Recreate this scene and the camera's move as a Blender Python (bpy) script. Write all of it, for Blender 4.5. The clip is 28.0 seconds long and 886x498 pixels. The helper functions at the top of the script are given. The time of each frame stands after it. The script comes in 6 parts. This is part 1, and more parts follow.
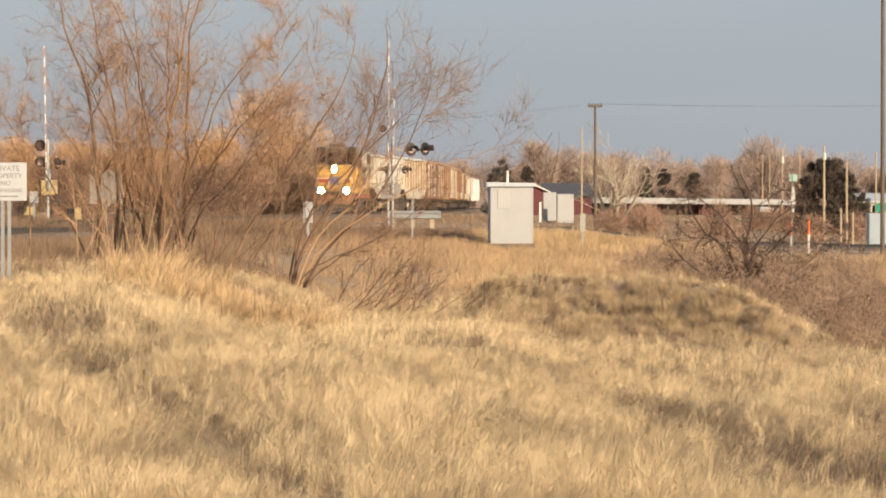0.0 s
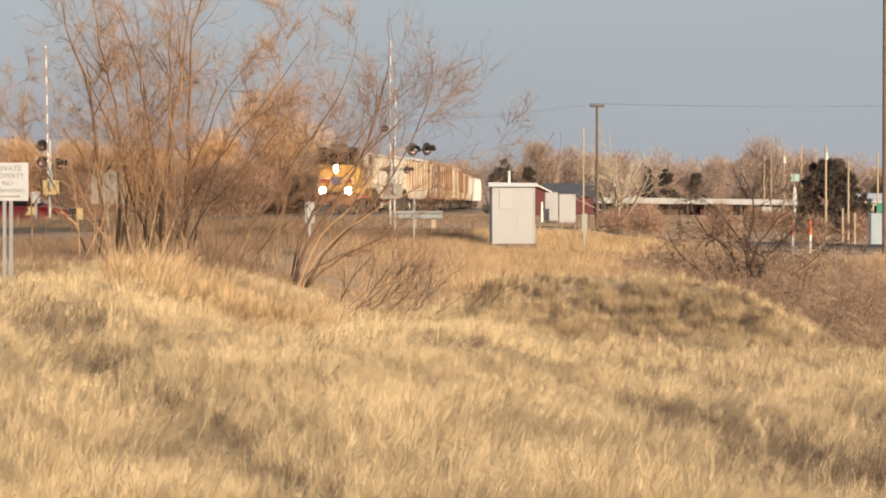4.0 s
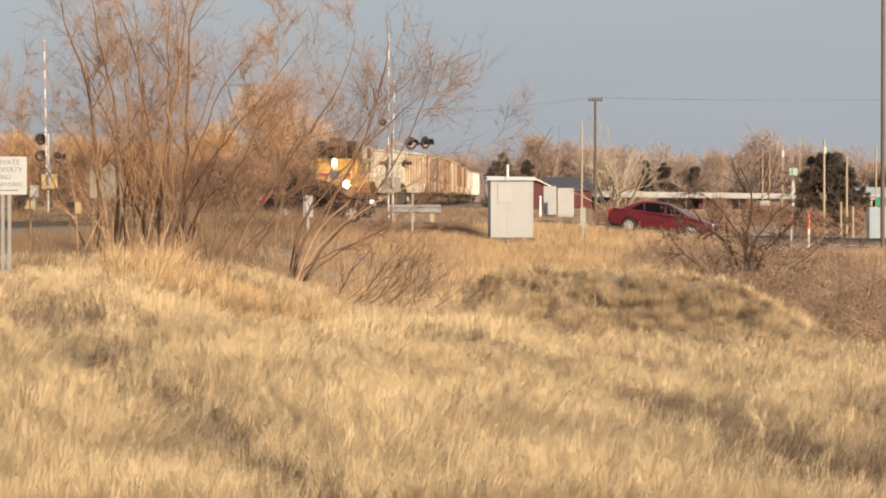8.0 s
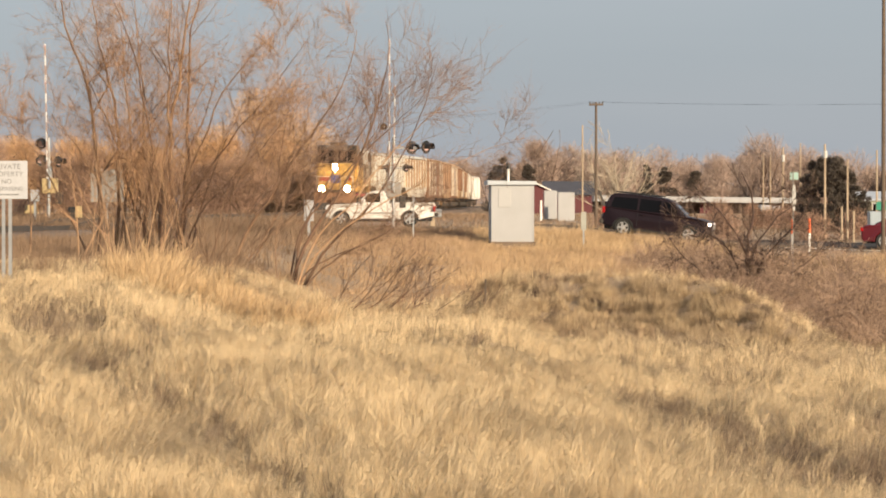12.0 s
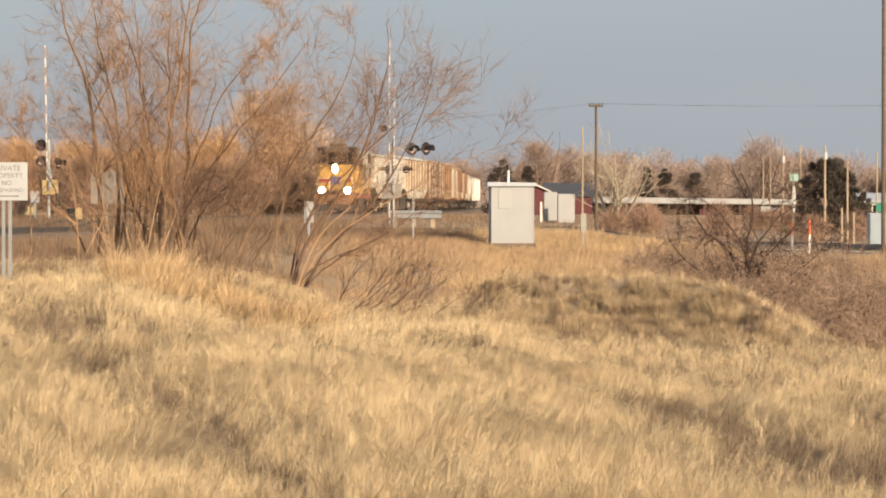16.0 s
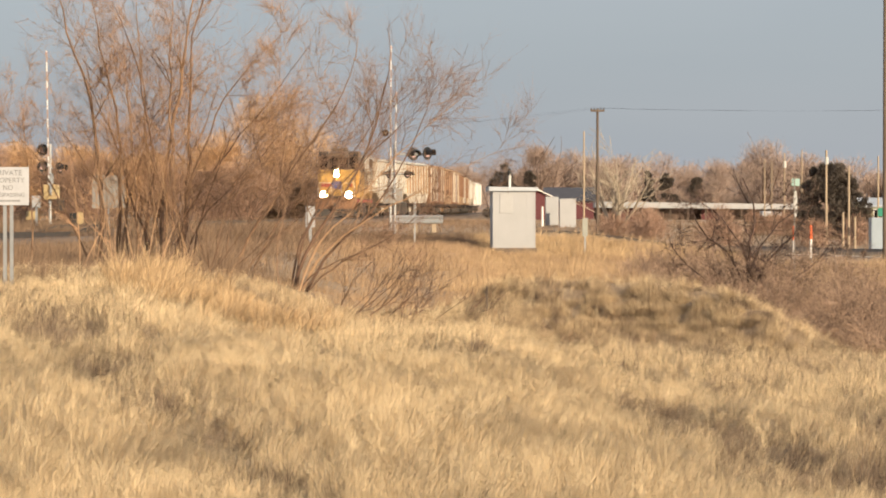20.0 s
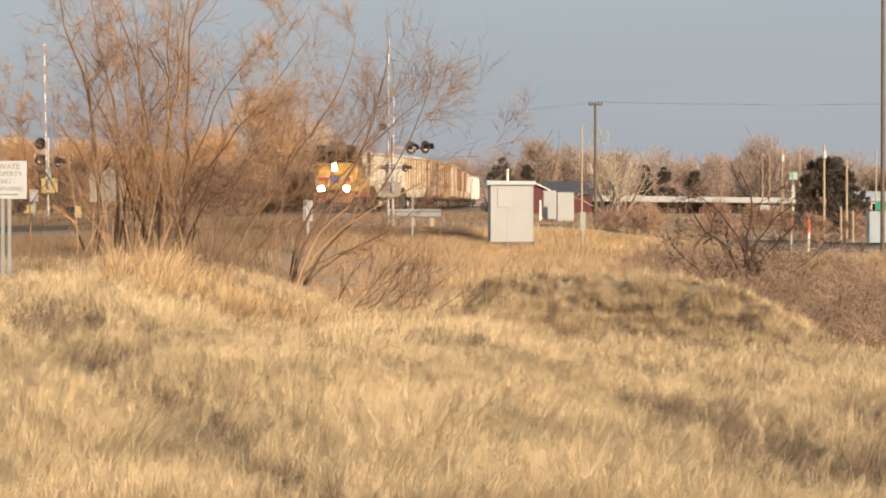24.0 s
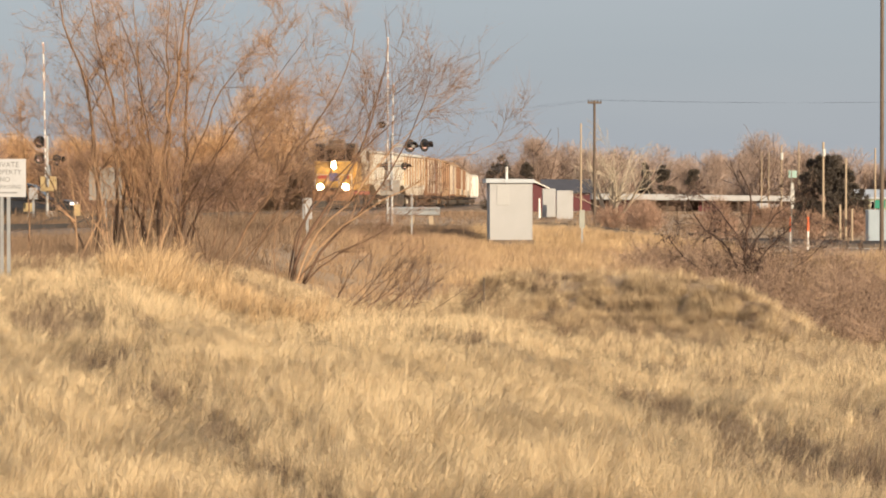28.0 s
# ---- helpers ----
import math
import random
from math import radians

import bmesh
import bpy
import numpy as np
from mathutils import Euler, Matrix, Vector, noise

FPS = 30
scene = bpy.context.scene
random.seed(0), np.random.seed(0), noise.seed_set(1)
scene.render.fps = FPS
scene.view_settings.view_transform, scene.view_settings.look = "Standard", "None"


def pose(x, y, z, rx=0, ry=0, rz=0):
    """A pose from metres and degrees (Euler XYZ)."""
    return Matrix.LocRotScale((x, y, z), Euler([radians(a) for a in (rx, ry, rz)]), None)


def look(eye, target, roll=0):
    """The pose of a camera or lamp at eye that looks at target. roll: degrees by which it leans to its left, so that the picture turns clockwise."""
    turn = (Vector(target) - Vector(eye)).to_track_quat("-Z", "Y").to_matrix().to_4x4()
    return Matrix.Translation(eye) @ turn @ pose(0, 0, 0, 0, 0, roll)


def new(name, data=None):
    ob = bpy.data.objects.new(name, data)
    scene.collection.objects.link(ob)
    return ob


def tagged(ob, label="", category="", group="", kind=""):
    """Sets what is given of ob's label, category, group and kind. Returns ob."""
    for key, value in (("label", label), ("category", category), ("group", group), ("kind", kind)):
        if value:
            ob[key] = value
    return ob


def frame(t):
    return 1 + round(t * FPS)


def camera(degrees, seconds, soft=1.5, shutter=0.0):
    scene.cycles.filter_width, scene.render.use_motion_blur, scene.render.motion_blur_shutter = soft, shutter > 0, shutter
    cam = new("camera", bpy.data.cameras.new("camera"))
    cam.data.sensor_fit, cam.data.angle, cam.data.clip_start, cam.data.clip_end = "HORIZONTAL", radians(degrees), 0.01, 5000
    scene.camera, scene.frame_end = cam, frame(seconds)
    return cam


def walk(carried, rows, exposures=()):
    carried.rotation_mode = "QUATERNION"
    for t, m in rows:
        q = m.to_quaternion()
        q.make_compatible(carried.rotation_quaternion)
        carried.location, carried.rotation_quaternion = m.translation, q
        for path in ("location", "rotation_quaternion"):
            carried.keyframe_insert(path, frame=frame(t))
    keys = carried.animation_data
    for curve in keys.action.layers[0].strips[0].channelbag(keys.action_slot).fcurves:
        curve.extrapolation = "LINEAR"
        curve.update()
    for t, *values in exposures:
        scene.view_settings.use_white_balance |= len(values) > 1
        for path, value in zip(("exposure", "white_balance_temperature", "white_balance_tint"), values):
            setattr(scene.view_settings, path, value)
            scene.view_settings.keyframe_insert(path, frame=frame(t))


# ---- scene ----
FOCAL = 6000.0      # lens: 784 / tan(half angle)
EYE_Z = 1.07


def aim(right, down):
    """The hand-held camera at its one standing place; right and down: how far the picture has drifted, in 1/6000 rad."""
    return pose(0, 0, EYE_Z, 90 - 0.754 + math.degrees(down / FOCAL), 0, math.degrees(right / FOCAL))


cam = camera(14.886, 28.0, 1.9)
walk(cam, [
    (0, aim(0.0, 0.0)), (0.5, aim(0.0, 0.0)), (1, aim(0.0, 2.5)), (1.5, aim(0.0, 6.5)), (2, aim(2.7, 10.4)),
    (2.5, aim(3.1, 10.7)), (3, aim(3.1, 7.7)), (3.5, aim(3.1, 2.3)), (5.5, aim(3.1, -1.7)), (6, aim(2.3, -3.6)),
    (6.5, aim(0.4, -7.7)), (7, aim(-1.3, -12.2)), (7.5, aim(0.0, -13.0)), (8, aim(0.2, -10.7)), (8.5, aim(0.8, -7.7)),
    (9, aim(1.5, -6.1)), (9.5, aim(1.5, -4.4)), (10, aim(1.5, -4.6)), (10.5, aim(1.9, -2.5)), (11, aim(1.3, -0.2)),
    (11.5, aim(1.1, -1.7)), (12, aim(1.5, -3.1)), (12.5, aim(1.5, -6.1)), (14.5, aim(1.5, -5.3)), (15, aim(1.5, -3.1)),
    (15.5, aim(0.6, -1.5)), (16, aim(1.5, -0.4)), (16.5, aim(2.5, -0.2)), (17, aim(3.1, 1.5)), (17.5, aim(3.3, 4.2)),
    (18, aim(3.1, 4.6)), (18.5, aim(3.3, 6.1)), (19, aim(4.6, 7.5)), (19.5, aim(3.6, 7.9)), (20, aim(4.0, 7.9)),
    (20.5, aim(3.5, 8.6)), (21, aim(3.3, 7.7)), (21.5, aim(2.9, 6.0)), (23.5, aim(0.2, -1.5)), (24, aim(0.2, -3.1)),
    (24.5, aim(0.2, -3.1)), (25, aim(0.6, -4.4)), (25.5, aim(0.2, -4.6)), (26, aim(0.2, -4.6)), (26.5, aim(0.4, -1.7)),
    (27, aim(0.2, -1.5)), (27.5, aim(-0.9, -3.1)), (28, aim(-1.3, -6.5)),
])

# ---- daylight: low warm sun behind the camera's right shoulder, hazy blue-grey sky ----
SUN_ELEVATION, SUN_SIDE = radians(20), radians(38)   # side: right of straight behind the camera
world = bpy.data.worlds.new("sky")
scene.world = world
world.use_nodes = True
wn, wl = world.node_tree.nodes, world.node_tree.links
sky = wn.new("ShaderNodeTexSky")
sky.sky_type = 'NISHITA'
sky.sun_disc = False
sky.sun_elevation = SUN_ELEVATION
sky.sun_rotation = math.pi - SUN_SIDE
sky.air_density, sky.dust_density, sky.ozone_density = 1.0, 2.0, 2.0
# a thin even veil of cloud over the clear sky, slightly streaked
co = wn.new("ShaderNodeTexCoord")
mp = wn.new("ShaderNodeMapping")
mp.inputs["Scale"].default_value = (1.2, 1.2, 7.0)
streak = wn.new("ShaderNodeTexNoise")
streak.inputs["Scale"].default_value, streak.inputs["Detail"].default_value = 2.2, 4.0
veil = wn.new("ShaderNodeValToRGB")
veil.color_ramp.elements[0].position, veil.color_ramp.elements[1].position = 0.3, 0.72
veil.color_ramp.elements[0].color, veil.color_ramp.elements[1].color = (2.75, 3.05, 3.5, 1), (3.3, 3.5, 3.85, 1)
mixer = wn.new("ShaderNodeMix")
mixer.data_type = 'RGBA'
mixer.inputs[0].default_value = 0.8
wl.new(co.outputs["Generated"], mp.inputs[0])
wl.new(mp.outputs[0], streak.inputs["Vector"])
wl.new(streak.outputs[0], veil.inputs[0])
wl.new(sky.outputs[0], mixer.inputs[6])
wl.new(veil.outputs[0], mixer.inputs[7])
wl.new(mixer.outputs[2], wn["Background"].inputs[0])
wn["Background"].inputs[1].default_value = 0.1
sun = new("sun", bpy.data.lights.new("sun", 'SUN'))
sun.data.energy, sun.data.angle, sun.data.color = 5.0, radians(0.6), (1.0, 0.81, 0.575)
sun_from = Vector((math.sin(SUN_SIDE) * math.cos(SUN_ELEVATION), -math.cos(SUN_SIDE) * math.cos(SUN_ELEVATION), math.sin(SUN_ELEVATION)))
sun.matrix_world = look(sun_from * 50, (0, 0, 0))
scene.view_settings.exposure = 0.5


# ---- materials ----
def mat(name, c1, c2=None, scale=3.0, rough=0.8, metal=0.0, bump=0.0, fine=25.0, island=0.0, each=0.0, emit=0.0, coat=0.0, spec=0.5, thin=0.0, squash=None):
    """Two-scale noise between two colours in metres, with fine relief; island/each: spread of lightness per piece."""
    m = bpy.data.materials.new(name)
    m.use_nodes = True
    n, l = m.node_tree.nodes, m.node_tree.links
    b = n["Principled BSDF"]
    b.inputs["Roughness"].default_value, b.inputs["Metallic"].default_value = rough, metal
    b.inputs["Coat Weight"].default_value = coat
    b.inputs["Specular IOR Level"].default_value = spec
    if c2 is None:
        c2 = tuple(v * 0.75 for v in c1)
    co = n.new("ShaderNodeTexCoord")
    big, small = n.new("ShaderNodeTexNoise"), n.new("ShaderNodeTexNoise")
    where = co.outputs["Object"]
    if squash:
        # grain drawn out along one way: runs of dirt down a wall, rows in a field
        mp = n.new("ShaderNodeMapping")
        mp.inputs["Scale"].default_value = squash
        l.new(where, mp.inputs[0])
        where = mp.outputs[0]
    for t, s, d in ((big, scale, 4), (small, fine, 3)):
        t.inputs["Scale"].default_value, t.inputs["Detail"].default_value = s, d
        l.new(where, t.inputs["Vector"])
    mx = n.new("ShaderNodeMix")
    mx.data_type = 'FLOAT'
    mx.inputs[0].default_value = 0.4
    l.new(big.outputs[0], mx.inputs[2])
    l.new(small.outputs[0], mx.inputs[3])
    ramp = n.new("ShaderNodeValToRGB")
    ramp.color_ramp.elements[0].position, ramp.color_ramp.elements[1].position = 0.34, 0.66
    ramp.color_ramp.elements[0].color, ramp.color_ramp.elements[1].color = (*c2, 1), (*c1, 1)
    l.new(mx.outputs[0], ramp.inputs[0])
    last = ramp.outputs[0]
    for spread, node, socket in ((island, "ShaderNodeNewGeometry", "Random Per Island"), (each, "ShaderNodeObjectInfo", "Random")):
        if spread:
            g, hsv, mr = n.new(node), n.new("ShaderNodeHueSaturation"), n.new("ShaderNodeMapRange")
            mr.inputs[3].default_value, mr.inputs[4].default_value = 1 - spread, 1 + spread
            l.new(g.outputs[socket], mr.inputs[0])
            l.new(mr.outputs[0], hsv.inputs["Value"])
            l.new(last, hsv.inputs["Color"])
            last = hsv.outputs[0]
    l.new(last, b.inputs["Base Color"])
    if bump:
        bp = n.new("ShaderNodeBump")
        bp.inputs["Strength"].default_value, bp.inputs["Distance"].default_value = bump, 0.02
        l.new(small.outputs[0], bp.inputs["Height"])
        l.new(bp.outputs[0], b.inputs["Normal"])
    if emit:
        b.inputs["Emission Color"].default_value = (*c1, 1)
        b.inputs["Emission Strength"].default_value = emit
    if thin:
        # dry blades let part of the light shine through
        tr, ms = n.new("ShaderNodeBsdfTranslucent"), n.new("ShaderNodeMixShader")
        ms.inputs[0].default_value = thin
        l.new(last, tr.inputs["Color"])
        l.new(b.outputs[0], ms.inputs[1])
        l.new(tr.outputs[0], ms.inputs[2])
        l.new(ms.outputs[0], n["Material Output"].inputs["Surface"])
    return m


M_SOIL = mat("dry_soil", (0.37, 0.275, 0.18), (0.22, 0.16, 0.105), 0.9, 0.95, bump=0.8, fine=18)
M_STRAW = mat("straw_grass", (0.88, 0.70, 0.44), (0.60, 0.46, 0.285), 5.0, 0.9, island=0.16, fine=14, spec=0.1, thin=0.25, squash=(1, 0.2, 1))
M_GREYGRASS = mat("grey_grass", (0.56, 0.43, 0.30), (0.30, 0.22, 0.15), 5.0, 0.9, island=0.2, fine=14, spec=0.1, thin=0.4, squash=(1, 0.25, 1))
M_RUSTGRASS = mat("russet_grass", (0.44, 0.295, 0.17), (0.29, 0.19, 0.11), 0.5, 0.8, island=0.35, fine=4)
# the dark noise tone paints shaded pockets between the tan lumps
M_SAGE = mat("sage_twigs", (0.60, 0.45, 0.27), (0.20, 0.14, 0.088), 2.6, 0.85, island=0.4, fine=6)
M_BARK = mat("willow_bark", (0.32, 0.19, 0.105), (0.16, 0.10, 0.065), 1.4, 0.7, bump=0.4, island=0.35, fine=20)
# willow bark again, painted in the paler tone of sunlit stems
M_LITBARK = mat("sunlit_willow_bark", (0.47, 0.295, 0.165), (0.29, 0.175, 0.10), 1.4, 0.7, bump=0.4, fine=20)
M_WILLOWTWIG = mat("willow_twigs", (0.52, 0.315, 0.18), (0.30, 0.18, 0.105), 0.9, 0.8, island=0.35)
M_BRUSH = mat("brush_twigs", (0.50, 0.345, 0.24), (0.20, 0.13, 0.09), 1.4, 0.85, island=0.5)
# dark brown for dead weeds, also for painted shade between tufts
M_WEEDSHADE = mat("dead_weed_and_shade", (0.15, 0.098, 0.062), (0.075, 0.05, 0.035), 0.8, 0.85, island=0.4, fine=4)
M_THORN = mat("dark_red_bark", (0.10, 0.055, 0.04), (0.05, 0.03, 0.022), 2, 0.8, bump=0.4, island=0.3)
M_DARKBARK = mat("dark_bark", (0.16, 0.10, 0.07), (0.09, 0.06, 0.045), 2, 0.8, bump=0.4, island=0.35)
M_TWIGBROWN = mat("brown_twigs", (0.39, 0.245, 0.17), (0.24, 0.15, 0.105), 0.4, 0.85, island=0.35)
M_TWIGORANGE = mat("orange_twigs", (0.68, 0.44, 0.235), (0.48, 0.30, 0.16), 0.4, 0.8, island=0.3)
M_TWIGGREY = mat("grey_brown_twigs", (0.42, 0.31, 0.25), (0.30, 0.225, 0.185), 0.15, 0.9, island=0.3)
M_PALEBARK = mat("pale_bark", (0.50, 0.42, 0.32), (0.34, 0.28, 0.21), 1, 0.8, island=0.2)
M_NEEDLE = mat("dark_needles", (0.105, 0.08, 0.06), (0.042, 0.034, 0.027), 0.6, 0.7, island=0.4)
M_ASPHALT = mat("asphalt", (0.19, 0.15, 0.115), (0.12, 0.095, 0.075), 0.5, 1.0, bump=0.4, fine=40, spec=0.08)
M_GRAVEL = mat("ballast", (0.20, 0.145, 0.105), (0.10, 0.072, 0.053), 3, 0.9, bump=1.0, fine=14)
M_WHITE = mat("white_paint", (0.80, 0.78, 0.74), (0.70, 0.67, 0.62), 1.2, 0.5, bump=0.1)
M_GREYSTEEL = mat("galvanised_steel", (0.50, 0.51, 0.51), (0.38, 0.39, 0.39), 2, 0.45, 0.7)
M_POLEWOOD = mat("weathered_pole_wood", (0.15, 0.11, 0.078), (0.09, 0.065, 0.048), 1.5, 0.85, bump=0.4)
M_PALEWOOD = mat("pale_pole_wood", (0.46, 0.36, 0.25), (0.33, 0.25, 0.17), 1.5, 0.8, bump=0.4)
M_BLACK = mat("black_paint", (0.02, 0.02, 0.02), (0.012, 0.012, 0.012), 4, 0.5)
M_DARKSTEEL = mat("grimy_steel", (0.075, 0.062, 0.05), (0.04, 0.034, 0.03), 2, 0.7, 0.3)
M_RUBBER = mat("tyre_rubber", (0.025, 0.024, 0.023), (0.016, 0.016, 0.016), 6, 0.85)
M_GLASS = mat("dark_glass", (0.006, 0.006, 0.007), (0.004, 0.004, 0.005), 1, 0.1, spec=0.12)
M_CHROME = mat("bright_alloy", (0.58, 0.57, 0.55), (0.46, 0.45, 0.43), 4, 0.35, 0.6)
M_RED = mat("red_paint", (0.10, 0.005, 0.010), (0.08, 0.004, 0.008), 0.8, 0.35, coat=0.2)
M_MAROON = mat("dark_plum_paint", (0.011, 0.0042, 0.0068), (0.008, 0.003, 0.005), 0.8, 0.4, spec=0.3)
M_OFFWHITE = mat("old_white_paint", (0.74, 0.71, 0.66), (0.62, 0.58, 0.52), 1, 0.4, coat=0.3)
M_ORANGE = mat("orange_plastic", (0.85, 0.16, 0.04), (0.75, 0.13, 0.03), 3, 0.5)
M_LAMPGLOW = mat("lit_headlamp", (1.0, 0.78, 0.42), (1.0, 0.78, 0.42), 1, 0.4, emit=70)
M_YELLOW = mat("armour_yellow_paint", (0.66, 0.38, 0.09), (0.40, 0.215, 0.06), 0.9, 0.5, fine=4, squash=(1, 1, 0.3))
M_LIGHTGREY = mat("light_grey_paint", (0.55, 0.54, 0.50), (0.44, 0.43, 0.39), 0.5, 0.55)
M_RUSTCAR = mat("rust_brown_paint", (0.30, 0.15, 0.075), (0.15, 0.075, 0.042), 1.2, 0.7, fine=4, squash=(1, 1, 0.12))
M_TANCAR = mat("faded_tan_paint", (0.56, 0.38, 0.21), (0.27, 0.15, 0.075), 1.2, 0.65, fine=4, squash=(1, 1, 0.12))
M_BARNRED = mat("barn_red_boards", (0.115, 0.028, 0.032), (0.08, 0.02, 0.024), 0.8, 0.75)
M_SLATE = mat("dark_roofing", (0.07, 0.07, 0.085), (0.05, 0.05, 0.06), 0.8, 0.8)
M_GREENSIGN = mat("green_sign_paint", (0.03, 0.24, 0.16), (0.025, 0.2, 0.135), 2, 0.4)
M_PALEBLUE = mat("pale_blue_grey_paint", (0.34, 0.40, 0.45), (0.28, 0.33, 0.37), 1, 0.5)
M_PALEGREENWALL = mat("pale_green_siding", (0.40, 0.42, 0.26), (0.33, 0.35, 0.21), 1, 0.7)
M_SHEDPAINT = mat("aged_white_shed_paint", (0.395, 0.395, 0.40), (0.35, 0.35, 0.35), 1.2, 0.6, bump=0.1)
M_HOPPER = mat("dusty_pale_car_paint", (0.74, 0.68, 0.57), (0.27, 0.20, 0.13), 1.3, 0.7, fine=4, squash=(1, 1, 0.12))
M_BROWNGRASS = mat("brown_weeds", (0.27, 0.175, 0.105), (0.145, 0.097, 0.065), 0.4, 0.85, island=0.4, fine=4)
M_RUSTSTRAW = mat("russet_straw", (0.60, 0.425, 0.24), (0.37, 0.25, 0.135), 0.5, 0.8, island=0.35, fine=4)
M_REDBARK = mat("reddish_bark", (0.185, 0.10, 0.058), (0.09, 0.053, 0.035), 1.4, 0.7, bump=0.4, island=0.35, fine=20)
M_CABROOF = mat("sooty_roof_paint", (0.20, 0.15, 0.115), (0.12, 0.09, 0.07), 1, 0.7)
M_SIGNWHITE = mat("weathered_white_sign", (0.49, 0.495, 0.51), (0.42, 0.425, 0.435), 3, 0.5)
M_INK = mat("faded_black_print", (0.18, 0.18, 0.18), (0.28, 0.28, 0.28), 8, 0.6)


# ---- small builders ----
def part(name, bm, material, parent=None, label=""):
    me = bpy.data.meshes.new(name)
    bm.to_mesh(me)
    bm.free()
    me.materials.append(material)
    ob = new(name, me)
    ob.parent = parent
    return tagged(ob, label)


def empty(name, m, label, category, group="", kind=""):
    ob = new(name)
    ob.matrix_basis = m
    return tagged(ob, label, category, group, kind)


def add_box(bm, x0, x1, y0, y1, z0, z1, bevel=0.0):
    r = bmesh.ops.create_cube(bm, size=1.0)
    for v in r["verts"]:
        v.co = ((x0 + x1) / 2 + v.co.x * (x1 - x0), (y0 + y1) / 2 + v.co.y * (y1 - y0), (z0 + z1) / 2 + v.co.z * (z1 - z0))
    if bevel:
        es = list({e for v in r["verts"] for e in v.link_edges})
        bmesh.ops.bevel(bm, geom=es, offset=bevel, segments=2, affect='EDGES', profile=0.6)
    return bm


def box(x0, x1, y0, y1, z0, z1, bevel=0.0):
    return add_box(bmesh.new(), x0, x1, y0, y1, z0, z1, bevel)


def add_rod(bm, a, b, r0, r1=None, n=8):
    a, b = Vector(a), Vector(b)
    m = Matrix.Translation((a + b) / 2) @ (b - a).to_track_quat("Z", "Y").to_matrix().to_4x4()
    bmesh.ops.create_cone(bm, cap_ends=True, segments=n, radius1=r0, radius2=r0 if r1 is None else r1, depth=(b - a).length, matrix=m)
    return bm


def rod(a, b, r0, r1=None, n=8):
    return add_rod(bmesh.new(), a, b, r0, r1, n)


def add_prism(bm, pts, y0, y1, bevel=0.0):
    """Side outline in x, z drawn out from y0 to y1."""
    a = [bm.verts.new((x, y0, z)) for x, z in pts]
    b = [bm.verts.new((x, y1, z)) for x, z in pts]
    fs = [bm.faces.new(a), bm.faces.new(b[::-1])]
    for i in range(len(pts)):
        j = (i + 1) % len(pts)
        fs.append(bm.faces.new((a[j], a[i], b[i], b[j])))
    bmesh.ops.recalc_face_normals(bm, faces=fs)
    if bevel:
        rim = list(fs[0].edges) + list(fs[1].edges)
        bmesh.ops.bevel(bm, geom=rim, offset=bevel, segments=2, affect='EDGES', profile=0.6)
    return bm


def prism(pts, y0, y1, bevel=0.0):
    return add_prism(bmesh.new(), pts, y0, y1, bevel)


def raw_mesh(name, verts, faces, material, parent=None, label=""):
    """A mesh straight from arrays; faces: lists of triangles and quads as arrays of vertex numbers."""
    me = bpy.data.meshes.new(name)
    verts = np.asarray(verts, np.float32)
    loops = np.concatenate([np.asarray(f, np.int32).ravel() for f in faces])
    starts, at = [], 0
    for f in faces:
        f = np.asarray(f)
        starts.append(at + np.arange(len(f)) * f.shape[1])
        at += f.size
    starts = np.concatenate(starts).astype(np.int32)
    me.vertices.add(len(verts))
    me.vertices.foreach_set("co", verts.ravel())
    me.loops.add(len(loops))
    me.loops.foreach_set("vertex_index", loops)
    me.polygons.add(len(starts))
    me.polygons.foreach_set("loop_start", starts)
    me.update(calc_edges=True)
    me.validate()
    me.materials.append(material)
    ob = new(name, me)
    ob.parent = parent
    return tagged(ob, label)


# ---- the lie of the land ----
def ss(a, b, v):
    t = np.clip((np.asarray(v, float) - a) / (b - a), 0, 1)
    return t * t * (3 - 2 * t)


def soft_interp(y, ys, zs, w=2.5):
    return sum(np.interp(y + o * w, ys, zs) for o in (-1, -0.5, 0, 0.5, 1)) / 5


def lattice(ix, iy, k):
    """An even random number from 0 to 1 for each lattice point."""
    n = (ix * 374761393 + iy * 668265263 + k * 1442695041) & 0xffffffff
    n = ((n ^ (n >> 13)) * 1274126177) & 0xffffffff
    return ((n ^ (n >> 16)) & 0xffff) / 65535.0


def noise(x, y, k=0):
    """Smooth value noise from -1 to 1 with cells of one unit."""
    ix, iy = np.floor(x).astype(np.int64), np.floor(y).astype(np.int64)
    u, v = x - ix, y - iy
    u, v = u * u * (3 - 2 * u), v * v * (3 - 2 * v)
    a = lattice(ix, iy, k) * (1 - u) + lattice(ix + 1, iy, k) * u
    b = lattice(ix, iy + 1, k) * (1 - u) + lattice(ix + 1, iy + 1, k) * u
    return 2 * (a * (1 - v) + b * v) - 1


def fbm(x, y, k=0):
    return 0.55 * noise(x, y, k) + 0.3 * noise(x * 2.1 + 5, y * 2.1, k + 1) + 0.15 * noise(x * 4.3, y * 4.3 + 9, k + 2)


def road_z(x):
    return -0.78 * ss(3.5, 12.5, x) - 0.1 * ss(15, 18, x)


def road_bank(x, lane):
    """The far lane lies higher where the road bends downhill."""
    return 0.035 * lane * ss(2, 6, x)


def road_y(x):
    """Middle of the near lane."""
    return 146 - 3.2 * ss(3, 25, x)


def ridge_y(x):
    return 66 - 6 * ss(3.5, 6.8, x)


